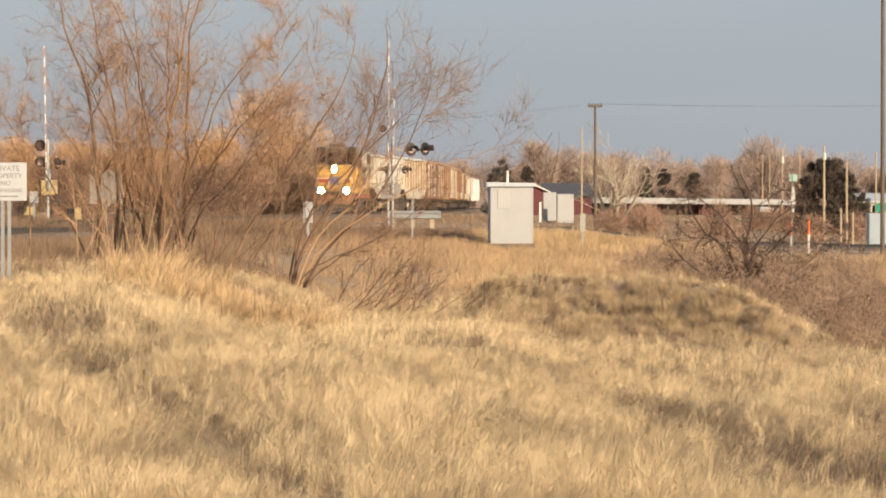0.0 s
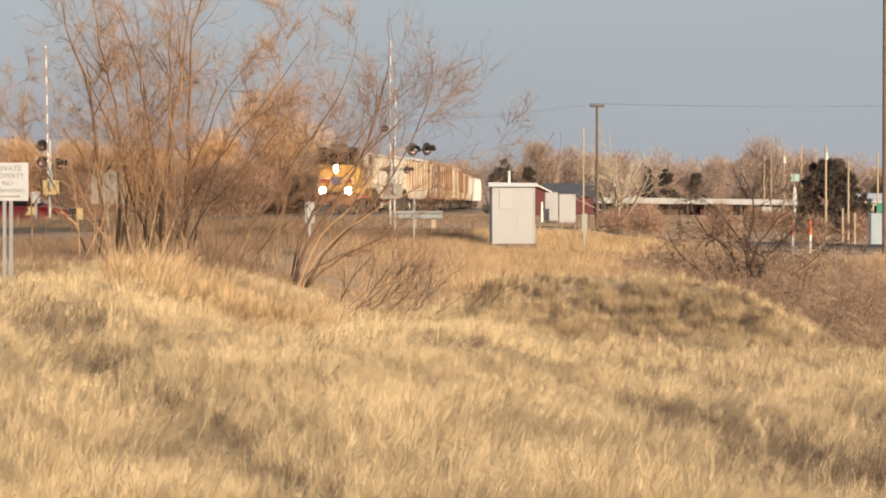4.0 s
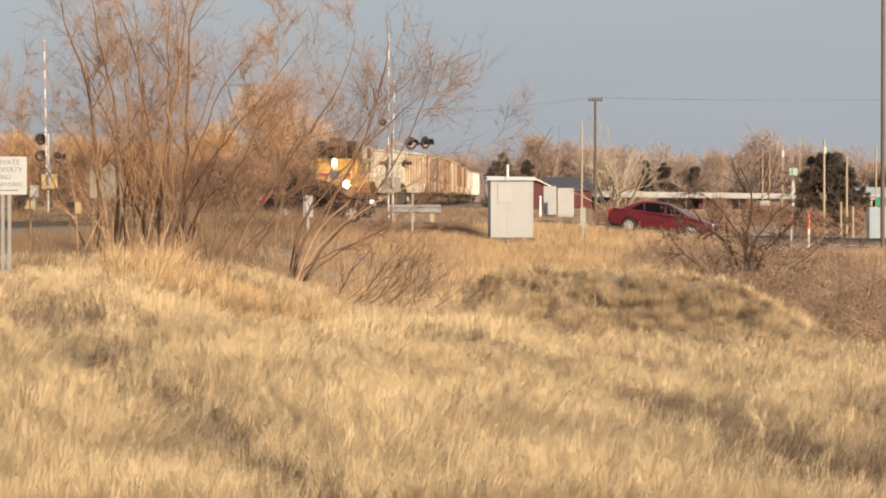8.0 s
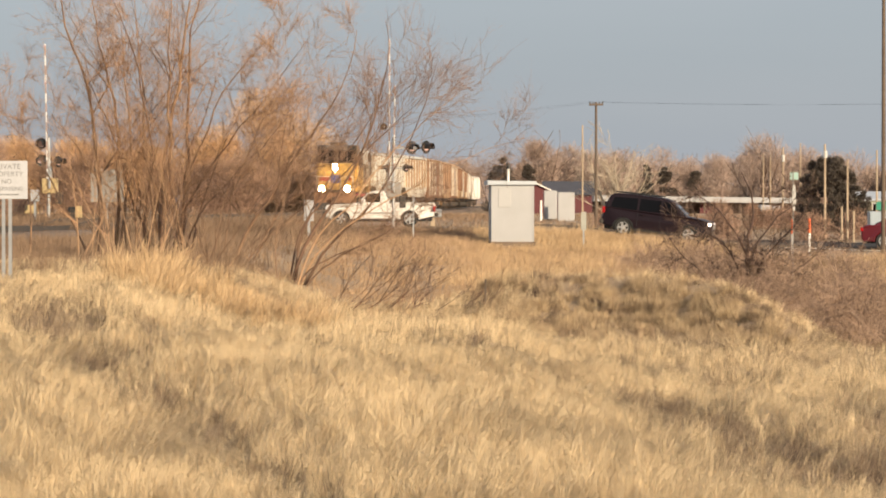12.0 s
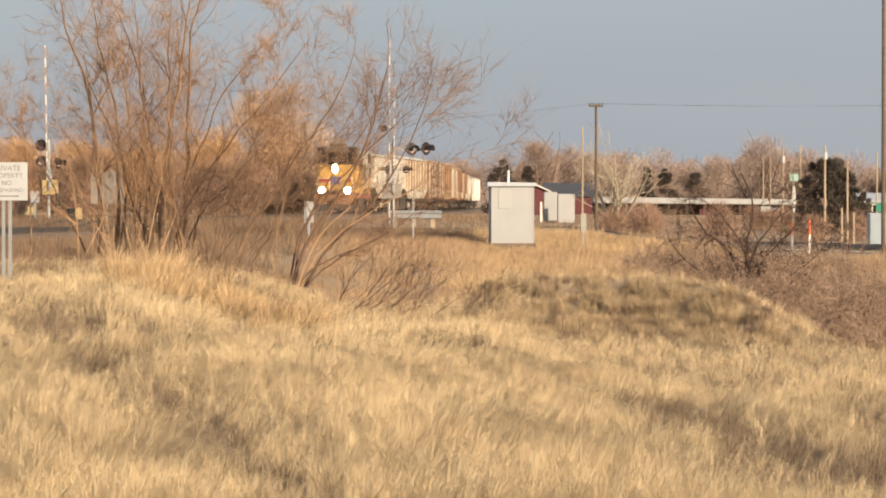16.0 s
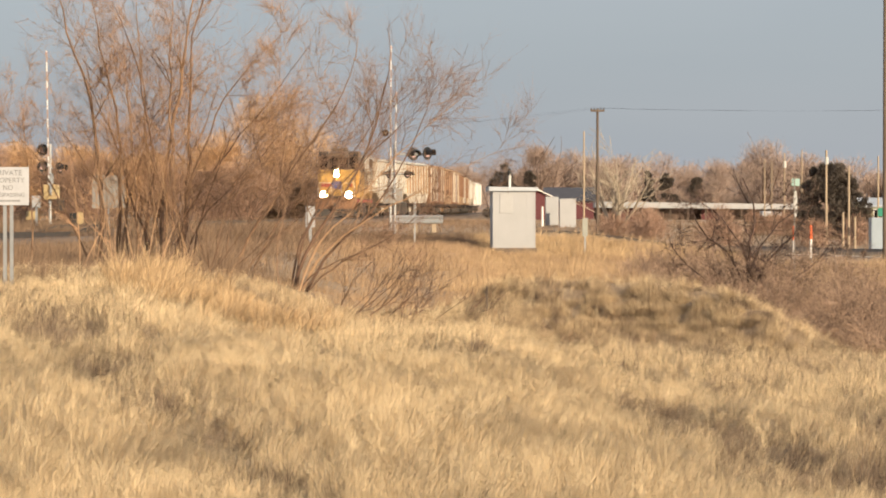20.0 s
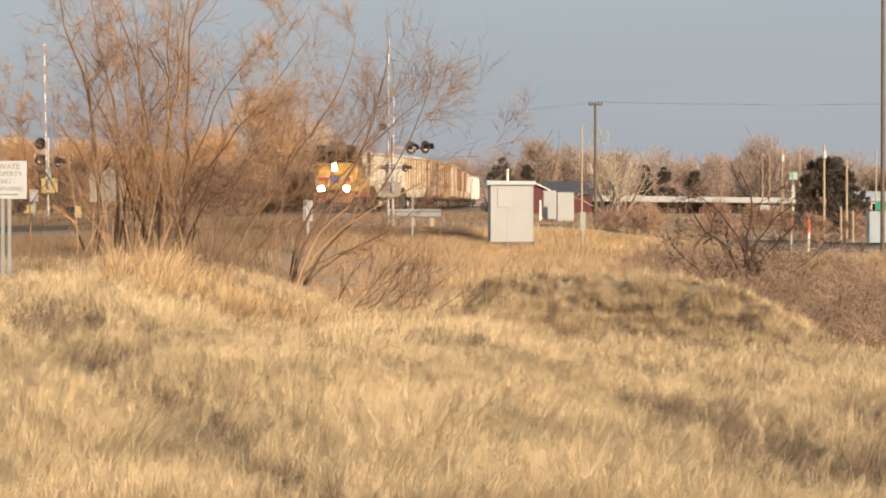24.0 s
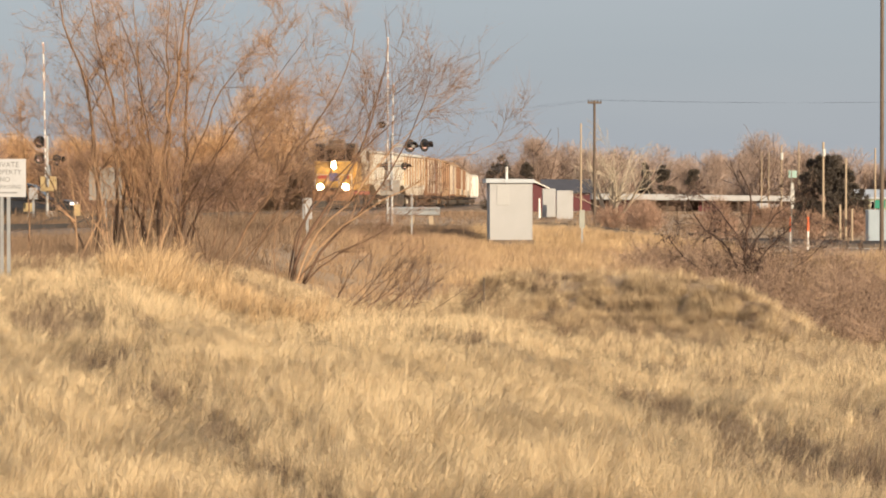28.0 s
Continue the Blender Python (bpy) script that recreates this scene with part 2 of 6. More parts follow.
def streak(x, y):
    """Old rows across the field, from the far left to the near right: pale above 0, weedy below."""
    s = 0.976 * x + 0.216 * y + 0.25 * noise(x * 0.7, y * 0.12, 30)
    return np.interp(s, (1, 2.8, 3.7, 4.5, 5.3, 6.6, 7.4, 8.5, 9.3, 10.1, 11.0, 12.0, 13.0, 15), (0.6, 0.8, 0.3, -0.45, 0.2, 0.6, 0.0, 0.5, -0.1, -0.3, 0.15, -0.25, 0.4, 0.3)) + 0.85 * noise(s * 4.0, y * 0.05, 33)


def gz(x, y):
    x, y = np.asarray(x, float), np.asarray(y, float)
    left = soft_interp(y, (-50, 0, 26, 58, 75, 130), (-.5, -.5, -1.2, -.22, -.22, -.25))
    mid = soft_interp(y, (-50, 0, 26, 46, 54, 65, 95, 130), (-.5, -.5, -1.25, -.78, -1.12, -1.08, -.5, -.4))
    right = soft_interp(y, (-50, 0, 26, 50, 60, 85, 105, 125), (-.5, -.5, -1.3, -1.42, -1.42, -1.42, -1.3, -.9))
    a, c = 1 - ss(-5.0, -1.2, x), ss(0.2, 2.6, x)
    z = left * a + mid * (1 - a - c) + right * c
    # the gully falls away behind the bank
    z = z - 0.5 * ss(5.3, 7.2, x) * ss(52.5, 60, y) * (1 - ss(88, 112, y))
    # the mound: a low ridge that bends nearer and sinks towards the right
    dy = y - ridge_y(x)
    crest = np.interp(x, (-0.6, 0.4, 1.2, 1.8, 4.0, 5.2, 5.8, 6.4, 6.9, 7.6), (-1.05, -0.8, -0.5, -0.38, -0.36, -0.53, -0.8, -1.18, -1.55, -1.8))
    lift = np.exp(-(dy / np.where(dy < 0, 4.0, 2.6)) ** 2)
    z = z + np.maximum(crest - z, 0) * ss(-0.8, 0.8, x) * lift
    # old plough-like banks running from the far left to the near right
    s = 0.976 * x + 0.216 * y
    z = z + ss(20, 26, y) * (1 - ss(48, 58, y)) * (0.06 * streak(x, y) + 0.04 * np.sin(1.25 * s + 1.1) + 0.05 * fbm(x * 2.2, y * 0.4, 44))
    # sagebrush hummocks on the mound
    z = z + 0.05 * np.exp(-(np.abs(x - 3.4) / 3.0) ** 4 - ((dy + 4.5) / 4) ** 4) * (fbm(x * 2.2, y * 0.9, 50) + 0.5 * noise(x * 5, y * 2, 54))
    near = 1 - ss(110, 135, y)
    z = z + near * 0.06 * fbm(x * 0.6, y * 0.3, 60)
    w = ss(-18, -4.5, y - road_y(x))
    z = z * (1 - w) + (road_z(x) - 0.12) * w
    w = ss(155, 185, y)
    far = ss(2, 8, x) * np.interp(y, (185, 220, 300), (-0.65, -0.65, 0.0)) + 0.0 * y
    return z * (1 - w) + far * w


def ground_at(x, y):
    return float(gz(x, y))


def grid_lines(edges):
    out = []
    for a, b, s in edges:
        out.append(np.arange(a, b, s))
    return np.concatenate(out + [np.array([edges[-1][1]])])


gx = grid_lines([(-4000, -400, 600), (-400, -60, 34), (-60, -22, 2), (-22, 0, 0.35), (0, 9, 0.18), (9, 24, 0.35), (24, 60, 2), (60, 400, 34), (400, 4000, 600)])
gy = grid_lines([(-600, -60, 90), (-60, 18, 3), (18, 56, 0.45), (56, 74, 0.3), (74, 140, 0.45), (140, 320, 3), (320, 800, 30), (800, 4800, 400)])
XX, YY = np.meshgrid(gx, gy)
nx, ny = len(gx), len(gy)
idx = np.arange(nx * ny).reshape(ny, nx)
quads = np.stack([idx[:-1, :-1], idx[:-1, 1:], idx[1:, 1:], idx[1:, :-1]], -1).reshape(-1, 4)
ground = raw_mesh("ground", np.stack([XX, YY, gz(XX, YY)], -1).reshape(-1, 3), [quads], M_SOIL)
ground.data.polygons.foreach_set("use_smooth", np.ones(len(quads), bool))
tagged(ground, "dry tan winter field sloping in low banks", "ground", kind="structure")


# ---- grass ----
def blades(name, n, place, height, width, lean, material, label, seed, tufts=0, tuft_r=0.12, drift=(0.25, 0.1), droop=0.55, radial=0.0, simple=False, sway=0.45, stray=1.0):
    """n thin standing blades; place(rng, n) gives x, y; they lean at random and with the wind."""
    g = np.random.default_rng(seed)
    if tufts:
        tx, ty = place(g, tufts)
        k = g.integers(0, len(tx), n)
        x, y = tx[k] + g.normal(0, tuft_r, n), ty[k] + g.normal(0, tuft_r, n)
        tl = g.normal(0, lean * 0.7, (len(tx), 2))[k] * (1 - min(1, radial)) + radial * np.stack([x - tx[k], y - ty[k]], -1) / tuft_r * 0.5
        th = g.uniform(0.7, 1.3, len(tx))[k]
    else:
        x, y = place(g, n)
        n = len(x)
        tl, th = g.normal(0, lean * 0.5, (n, 2)), 1.0
    h = height * g.uniform(0.45, 1.25, n) * th
    if radial and tufts:
        h = h * np.exp(-(((x - tx[k]) ** 2 + (y - ty[k]) ** 2) / (1.7 * tuft_r) ** 2))
    a = g.uniform(0, 2 * np.pi, n)
    w = width * g.uniform(0.6, 1.3, n) * (0.6 + y / 80)
    off = tl + g.normal(0, lean * stray, (n, 2)) + np.array(drift) + sway * np.stack([wave(x, y, 2.3, 3), wave(x, y, 2.6, 5)], -1)
    h = h * (1 + 0.4 * wave(x, y, 1.9, 7))
    z = gz(x, y) - 0.03
    sx, sy = np.cos(a) * w / 2, np.sin(a) * w / 2
    hx, hy = off[:, 0] * h, off[:, 1] * h
    base = np.stack([x, y, z], -1)
    side = np.stack([sx, sy, 0 * sx], -1)
    mid = base + np.stack([hx * 0.35, hy * 0.35, h * 0.6], -1)
    tip = base + np.stack([hx, hy, h * np.clip(1 - droop * (off ** 2).sum(1), 0.25, 1)], -1)
    if simple:
        v = np.stack([base - side, base + side, tip], 1).reshape(-1, 3)
        return tagged(raw_mesh(name, v, [np.arange(3 * n).reshape(-1, 3)], material), label, "grass", kind="stuff")
    v = np.stack([base, mid + side, tip, mid - side], 1).reshape(-1, 3)
    ob = raw_mesh(name, v, [np.arange(4 * n).reshape(-1, 4)], material)
    return tagged(ob, label, "grass", kind="stuff")


def wave(x, y, k, p):
    return fbm(x * 0.55 * k, y * 0.2 * k, 70 + p)


def wedge(y0, y1, keep=None, spread=0.145, x0=None, x1=None):
    """Places in a widening strip of field between two distances; keep(x, y, rng) thins them out."""
    def place(g, n):
        y = np.sqrt(g.uniform(y0 ** 2, y1 ** 2, n))
        x = g.uniform(-1, 1, n) * (y * spread + 0.5)
        if x0 is not None:
            x = g.uniform(x0, x1, n)
        if keep is not None:
            k = keep(x, y) > g.uniform(0, 1, n)
            x, y = x[k], y[k]
        return x, y
    return place


def spots(places, x, y):
    return sum(np.exp(-((x - a) / w) ** 2 - ((y - b) / d) ** 2) for a, b, w, d in places)


def band(x, y):
    """Mottling in streaks that follow the old banks, and the large pale and weedy parts of the field."""
    ragged = 0.6 * fbm(x * 5.0, y * 0.7, 4) + 0.8 * fbm(x * 12, y * 1.8, 6)
    return 0.75 * streak(x, y) + 1.2 * ragged + 0.3 * spots(PALE_SPOTS, x, y) - (0.35 + 0.7 * ragged) * spots(WEED_SPOTS, x, y) - 0.3 * ss(0.5, 2.5, x) - 0.4 * ss(1.5, 4.0, x) * (1 - ss(31, 38, y))


def pale(x, y):
    return np.clip(0.78 + 1.2 * band(x, y), 0.05, 1)


def dull(x, y):
    return np.clip(0.2 - 1.2 * band(x, y), 0.02, 1)


def weedy(x, y):
    """Where the dark blades for weeds and shaded gaps stand: in ragged specks, thickest in the weedy parts."""
    return np.clip(2.6 * (fbm(x * 10, y * 1.6, 9) - 0.2 + 0.22 * np.clip(spots(WEED_SPOTS, x, y), 0, 1.2) - 0.22 * streak(x, y) + 0.12 * ss(0.5, 2.5, x)), 0, 1)


def off_mound(x, y):
    return 1 - 0.9 * ss(0.8, 2.2, x) * (1 - ss(5.4, 6.6, x)) * np.exp(-((y - ridge_y(x) + 3.5) / 4) ** 4)


# parts of the field: x, y, half width, half depth
PALE_SPOTS = ((-3.3, 27.0, 0.9, 2.6), (-3.0, 55, 1.5, 5), (-1.5, 37.4, 0.8, 2.4), (-0.39, 33.3, 0.8, 1.7), (2.0, 51.7, 1.1, 4.5), (1.14, 34.3, 0.9, 2.9), (4.45, 44.2, 0.9, 2.3), (0.17, 28.7, 0.6, 1.2), (-2.6, 40.0, 0.7, 2.8), (3.0, 53.7, 1.1, 3.8))
WEED_SPOTS = ((-5.3, 46.6, 1.5, 4.5), (-3.9, 38.1, 0.5, 1.6), (-2.9, 34.1, 0.5, 1.6), (-2.2, 30.5, 0.6, 1.4), (-1.2, 27.2, 0.55, 1.2), (-0.37, 45, 0.45, 1.3), (0.36, 43, 0.45, 1.4), (2.9, 28.5, 1.0, 2.2),
              (4.33, 35.8, 0.5, 3.2), (2.28, 37.2, 0.55, 3.0), (1.3, 28.2, 0.5, 1.5), (2.7, 34.4, 0.46, 2.6), (1.07, 41.1, 0.5, 1.6), (3.8, 45.1, 0.45, 1.0), (-0.97, 35.4, 0.35, 1.0), (-2.9, 50.5, 0.5, 2.2))


def patches(spots, keep=None):
    """Places strewn round a few spots (x, y, half width, half depth)."""
    def place(g, n):
        k = g.integers(0, len(spots), n)
        q = np.array(spots)[k]
        x, y = q[:, 0] + g.normal(0, 0.55, n) * q[:, 2], q[:, 1] + g.normal(0, 0.55, n) * q[:, 3]
        return x, y
    return place


blades("straw_grass_bank", 380000, wedge(24, 42, pale), 0.33, 0.0024, 0.9, M_STRAW, "pale straw-coloured dry grass lodged on the near bank", 1, tufts=34000, tuft_r=0.022, drift=(0.6, -0.2), sway=0.9, stray=0.14)
blades("straw_stems_bank", 26000, wedge(24, 46, pale), 0.3, 0.0024, 0.3, M_STRAW, "thin taller straw stems standing out of the lodged grass", 21, tufts=5000, tuft_r=0.1)
blades("straw_grass_crest", 190000, wedge(40, 66, lambda x, y: pale(x, y) * off_mound(x, y) * (1 - 0.9 * ss(6.3, 7.3, x) * ss(56, 62, y))), 0.28, 0.0032, 0.7, M_STRAW, "pale straw-coloured dry grass along the crest of the bank", 2, tufts=26000, tuft_r=0.03, drift=(0.4, -0.1), sway=0.8, stray=0.16)
blades("grey_grass_bank", 210000, wedge(24, 60, dull), 0.22, 0.0036, 0.8, M_GREYGRASS, "greyish dead grass lying matted in the hollows", 3, tufts=26000, tuft_r=0.03, drift=(0.4, -0.1), sway=0.8, stray=0.25)
# besides dead weeds, these dark blades paint the shade under the tufts
blades("weeds_and_gap_shade", 170000, wedge(24, 60, weedy), 0.42, 0.0042, 0.5, M_WEEDSHADE, "ragged dark brown blades for dead weeds and shaded gaps between the grass", 22, tufts=14000, tuft_r=0.045, radial=0.3, simple=True)
blades("straw_tussocks", 45000, wedge(24, 60, lambda x, y: np.clip(2 * (fbm(x * 3.6, y * 0.8, 15) - 0.05) + 0.3 * streak(x, y), 0, 1) * off_mound(x, y)), 0.36, 0.0024, 0.45, M_STRAW, "bright standing tussocks of dry straw grass", 41, tufts=3000, tuft_r=0.06, drift=(0.3, -0.05), radial=0.3)
blades("russet_patch", 50000, wedge(30, 36, lambda x, y: np.exp(-((x - 0.8) / 0.35) ** 2 - ((y - 33) / 0.9) ** 2)), 0.28, 0.005, 0.6, M_RUSTGRASS, "small russet patch in the pale grass", 23)
blades("russet_grass_hollow", 90000, wedge(58, 128, lambda x, y: off_mound(x, y) * ss(-5, -1, x) * (1 - 0.75 * ss(5.5, 8, x))), 0.36, 0.006, 0.4, M_RUSTGRASS, "russet dry grass in the hollow behind the bank", 4, tufts=5000, tuft_r=0.2, simple=True)
blades("brown_weed_field", 90000, wedge(62, 138, lambda x, y: 1 - 0.94 * ss(-7, -3, x)), 0.38, 0.009, 0.45, M_BROWNGRASS, "brown dead weeds in the field before the track", 24, tufts=6000, tuft_r=0.25, simple=True)
blades("tall_straw_field", 60000, wedge(70, 122, lambda x, y: np.clip(0.6 + fbm(x, y * 0.3, 12), 0, 1) * ss(-1, 3, x) * (1 - 0.8 * ss(5, 8, x))), 0.4, 0.006, 0.35, M_RUSTSTRAW, "tall straw-coloured grass in the field before the road", 5, tufts=4500, tuft_r=0.2, simple=True)
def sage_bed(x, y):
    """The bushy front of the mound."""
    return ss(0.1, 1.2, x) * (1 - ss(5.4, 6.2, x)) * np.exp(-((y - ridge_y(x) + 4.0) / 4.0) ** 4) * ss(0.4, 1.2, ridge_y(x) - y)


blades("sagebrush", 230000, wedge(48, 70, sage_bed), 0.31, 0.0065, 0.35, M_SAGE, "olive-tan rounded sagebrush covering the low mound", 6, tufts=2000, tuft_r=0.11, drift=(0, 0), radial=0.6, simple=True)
blades("mound_cover_grass", 80000, wedge(48, 70, lambda x, y: ss(0.1, 1.2, x) * (1 - ss(5.9, 6.6, x)) * np.exp(-((y - ridge_y(x) + 4.0) / 4.6) ** 4)), 0.15, 0.006, 0.5, M_GREYGRASS, "short greyish dead grass under the sagebrush", 39, tufts=9000, tuft_r=0.12, simple=True)
# dark blades put the shade of the hollows into colour
blades("sage_hollow_shade", 45000, wedge(50, 70, lambda x, y: sage_bed(x, y) * np.clip(2.2 * (fbm(x * 9.0, y * 2.4, 23) - 0.04), 0, 1)), 0.26, 0.006, 0.5, M_WEEDSHADE, "dark blades standing in for the shaded hollows between the sagebrush", 38, tufts=9000, tuft_r=0.06, drift=(0, 0), radial=0.4, simple=True)


blades("mound_crest_grass", 110000, wedge(54, 70, lambda x, y: ss(0.2, 1.5, x) * (1 - ss(6.5, 7.5, x)) * np.exp(-((y - ridge_y(x) + 0.3) / 0.8) ** 2)), 0.17, 0.005, 0.4, M_STRAW, "short pale grass along the top of the mound", 25, simple=True)
blades("verge_grass", 60000, wedge(150, 300), 0.3, 0.012, 0.35, M_BROWNGRASS, "short tan grass beyond the road", 7, tufts=7000, tuft_r=0.3, simple=True)
blades("crest_tall_grass", 30000, wedge(46, 55, lambda x, y: 1 - ss(-4.5, -2.5, x)), 0.24, 0.0045, 0.25, M_STRAW, "tall pale grass standing along the top of the bank", 8, tufts=3500, tuft_r=0.12)
blades("tall_tufts", 30000, patches([(-4.2, 54, 0.9, 2), (-3.2, 52, 0.9, 2), (-2.4, 50, 0.7, 2), (-4.9, 56, 0.7, 2)]), 0.58, 0.006, 0.28, M_RUSTSTRAW, "tall russet-straw grass tufts at the edge of the bank", 27, tufts=130, tuft_r=0.12, radial=0.3)
blades("hollow_pale_grass", 26000, wedge(44, 54, lambda x, y: ss(-3, -1, x) * (1 - ss(0.5, 3, x))), 0.28, 0.0045, 0.35, M_STRAW, "pale grass along the edge above the hollow", 9, tufts=1800, tuft_r=0.12)
blades("gully_grass", 55000, wedge(60, 116, lambda x, y: ss(5.8, 7.6, x)), 0.45, 0.008, 0.4, M_BROWNGRASS, "dull brown dead grass in the gully under the brush", 28, tufts=1300, tuft_r=0.2, simple=True)
blades("gully_straw", 30000, wedge(60, 110, lambda x, y: ss(6.2, 7.6, x) * np.clip(2.5 * (fbm(x * 0.9, y * 0.16, 18) + 0.02), 0, 1)), 0.6, 0.008, 0.4, M_RUSTSTRAW, "patches of tan dry grass between the brush", 43, tufts=2600, tuft_r=0.18, simple=True)
blades("trackside_weeds", 60000, wedge(126, 143, lambda x, y: 1 - ss(-5.8, -3.8, x)), 0.75, 0.010, 0.35, M_BROWNGRASS, "tall brown dead weeds along the edge of the road", 29, tufts=3000, tuft_r=0.25, simple=True)
blades("dark_verge_weeds", 40000, wedge(126, 139, lambda x, y: 1 - ss(-13.5, -9.5, x)), 0.55, 0.010, 0.35, M_WEEDSHADE, "tall dark dead weeds before the track", 30, tufts=1500, tuft_r=0.25, simple=True)
blades("verge_russet_grass", 34000, wedge(128, 140, lambda x, y: ss(0.5, 3, x) * (1 - ss(9, 12, x))), 0.45, 0.009, 0.35, M_RUSTSTRAW, "russet-straw grass standing along the near edge of the road", 33, tufts=2400, tuft_r=0.2, simple=True)
blades("short_verge_weeds", 26000, wedge(127, 141.5, lambda x, y: ss(-4.8, -3.6, x) * (1 - ss(0.5, 2, x))), 0.3, 0.009, 0.4, M_BROWNGRASS, "short brown dead weeds along the near edge of the road", 36, tufts=1800, tuft_r=0.2, simple=True)
# a low broken line of dark blades beside the asphalt
blades("road_edge_dark_blades", 9000, wedge(139, 141.5, lambda x, y: ss(-6, -4, x) * (1 - ss(-0.6, 0.2, x)) * (noise(x * 2, y, 5) > -0.2)), 0.22, 0.012, 0.4, M_WEEDSHADE, "low dark blades in a broken line along the edge of the asphalt", 42, tufts=900, tuft_r=0.12, simple=True)
blades("shed_foot_grass", 3500, patches([(2.04, 129.3, 0.5, 0.3), (2.74, 129.3, 0.5, 0.3), (3.4400000000000004, 129.4, 0.5, 0.3)]), 0.36, 0.008, 0.35, M_RUSTSTRAW, "russet-straw grass grown up round the foot of the shed", 37, tufts=120, tuft_r=0.12, simple=True)
blades("willow_foot_weeds", 44000, wedge(56, 72, lambda x, y: 1 - ss(-4.6, -3.2, x)), 0.5, 0.006, 0.35, M_BROWNGRASS, "tall brown dead weeds round the foot of the willows", 34, tufts=700, tuft_r=0.14, radial=0.2, simple=True)
blades("outer_field_grass", 40000, wedge(12, 150, lambda x, y: (np.abs(x) > y * 0.14) * 1.0, spread=0.7), 0.3, 0.02, 0.5, M_STRAW, "dry straw-coloured grass over the wider field", 31, tufts=14000, tuft_r=0.25, simple=True)


# ---- bare trees and shrubs ----
def grow(out, g, p, d, length, r, lvl, spec):
    """One limb as a bent, tapering line, then its side limbs. spec: per level (count, angle, length share), pull up, wiggle."""
    n = (10, 5, 4, 3)[lvl]
    pts, rad = [p.copy()], [r]
    for i in range(1, n):
        d = (d + Vector((g.gauss(0, 1), g.gauss(0, 1), g.gauss(0, 1))) * spec["wiggle"] * (spec.get("stem", 0.45) if lvl == 0 else 1) + Vector((0, 0, spec["up"]))).normalized()
        p = p + d * (length / (n - 1))
        pts.append(p.copy())
        rad.append(max(r * (1 - 0.78 * i / (n - 1)), spec["thin"]))
    out.append((pts, rad))
    if lvl >= len(spec["kids"]):
        return
    count, angle, share = spec["kids"][lvl]
    for k in range(count):
        f = g.uniform(spec.get("from", 0.25), 0.98) * (n - 1)
        i = min(int(f), n - 2)
        q = pts[i].lerp(pts[i + 1], f - i)
        ax = (pts[i + 1] - pts[i]).normalized()
        side = ax.orthogonal()
        side.rotate(Matrix.Rotation(g.uniform(0, 2 * math.pi), 3, ax))
        a = radians(angle) * g.uniform(0.6, 1.3)
        rr = rad[i] + (rad[i + 1] - rad[i]) * (f - i)
        grow(out, g, q, ax * math.cos(a) + side * math.sin(a), length * share * g.uniform(0.6, 1.2), max(rr * 0.56, spec["thin"]), lvl + 1, spec)


def limbs_mesh(name, limbs, material, parent, label="", sides=(6, 4)):
    verts, quads, at = [], [], 0
    for pts, rad in limbs:
        k = sides[0] if rad[0] > 0.03 else sides[1] if rad[0] > 0.009 else 3
        for i, (p, r) in enumerate(zip(pts, rad)):
            ax = (pts[min(i + 1, len(pts) - 1)] - pts[max(i - 1, 0)]).normalized()
            u = ax.orthogonal().normalized()
            w = ax.cross(u)
            for j in range(k):
                t = 2 * math.pi * j / k
                q = p + u * (math.cos(t) * r) + w * (math.sin(t) * r)
                verts.append((q.x, q.y, q.z))
        for i in range(len(pts) - 1):
            for j in range(k):
                a, b = at + i * k + j, at + i * k + (j + 1) % k
                quads.append((a, b, b + k, a + k))
        at += len(pts) * k
    return raw_mesh(name, verts, [np.array(quads)], material, parent, label)


def bare_tree(name, x, y, stems, height, spec, material, label, category, seed, r=0.07, lean=(0, 0), fan=0.35, foot=0.3, group="", twig_material=None, sink=0.05):
    """Stems from one foot; the trunk part holds the stems, the crown part all finer limbs."""
    g = random.Random(seed)
    thing = empty(name, pose(x, y, ground_at(x, y) - sink), label, category, group)
    thick, fine = [], []
    for s in range(stems):
        out = []
        d = Vector((lean[0] + g.gauss(0, fan), lean[1] + g.gauss(0, fan), 1)).normalized()
        grow(out, g, Vector((g.gauss(0, foot), g.gauss(0, foot), 0)), d, height * g.uniform(0.75, 1.1), r * g.uniform(0.6, 1.15), 0, spec)
        thick += out[:1]
        fine += out[1:]
    for limb in thick:
        limbs_mesh("stem", [limb], material, thing)
    limbs_mesh("crown", fine, twig_material or material, thing)
    return thing


THORN = dict(kids=[(10, 52, 0.42), (7, 48, 0.5), (5, 50, 0.5)], up=0.09, wiggle=0.24, stem=1.1, thin=0.005)
BRUSH = dict(kids=[(9, 42, 0.55), (6, 44, 0.55)], up=0.02, wiggle=0.13, stem=1.0, thin=0.0045)
SHOOTS = dict(kids=[(4, 24, 0.5), (3, 28, 0.5)], up=0.03, wiggle=0.05, thin=0.004)

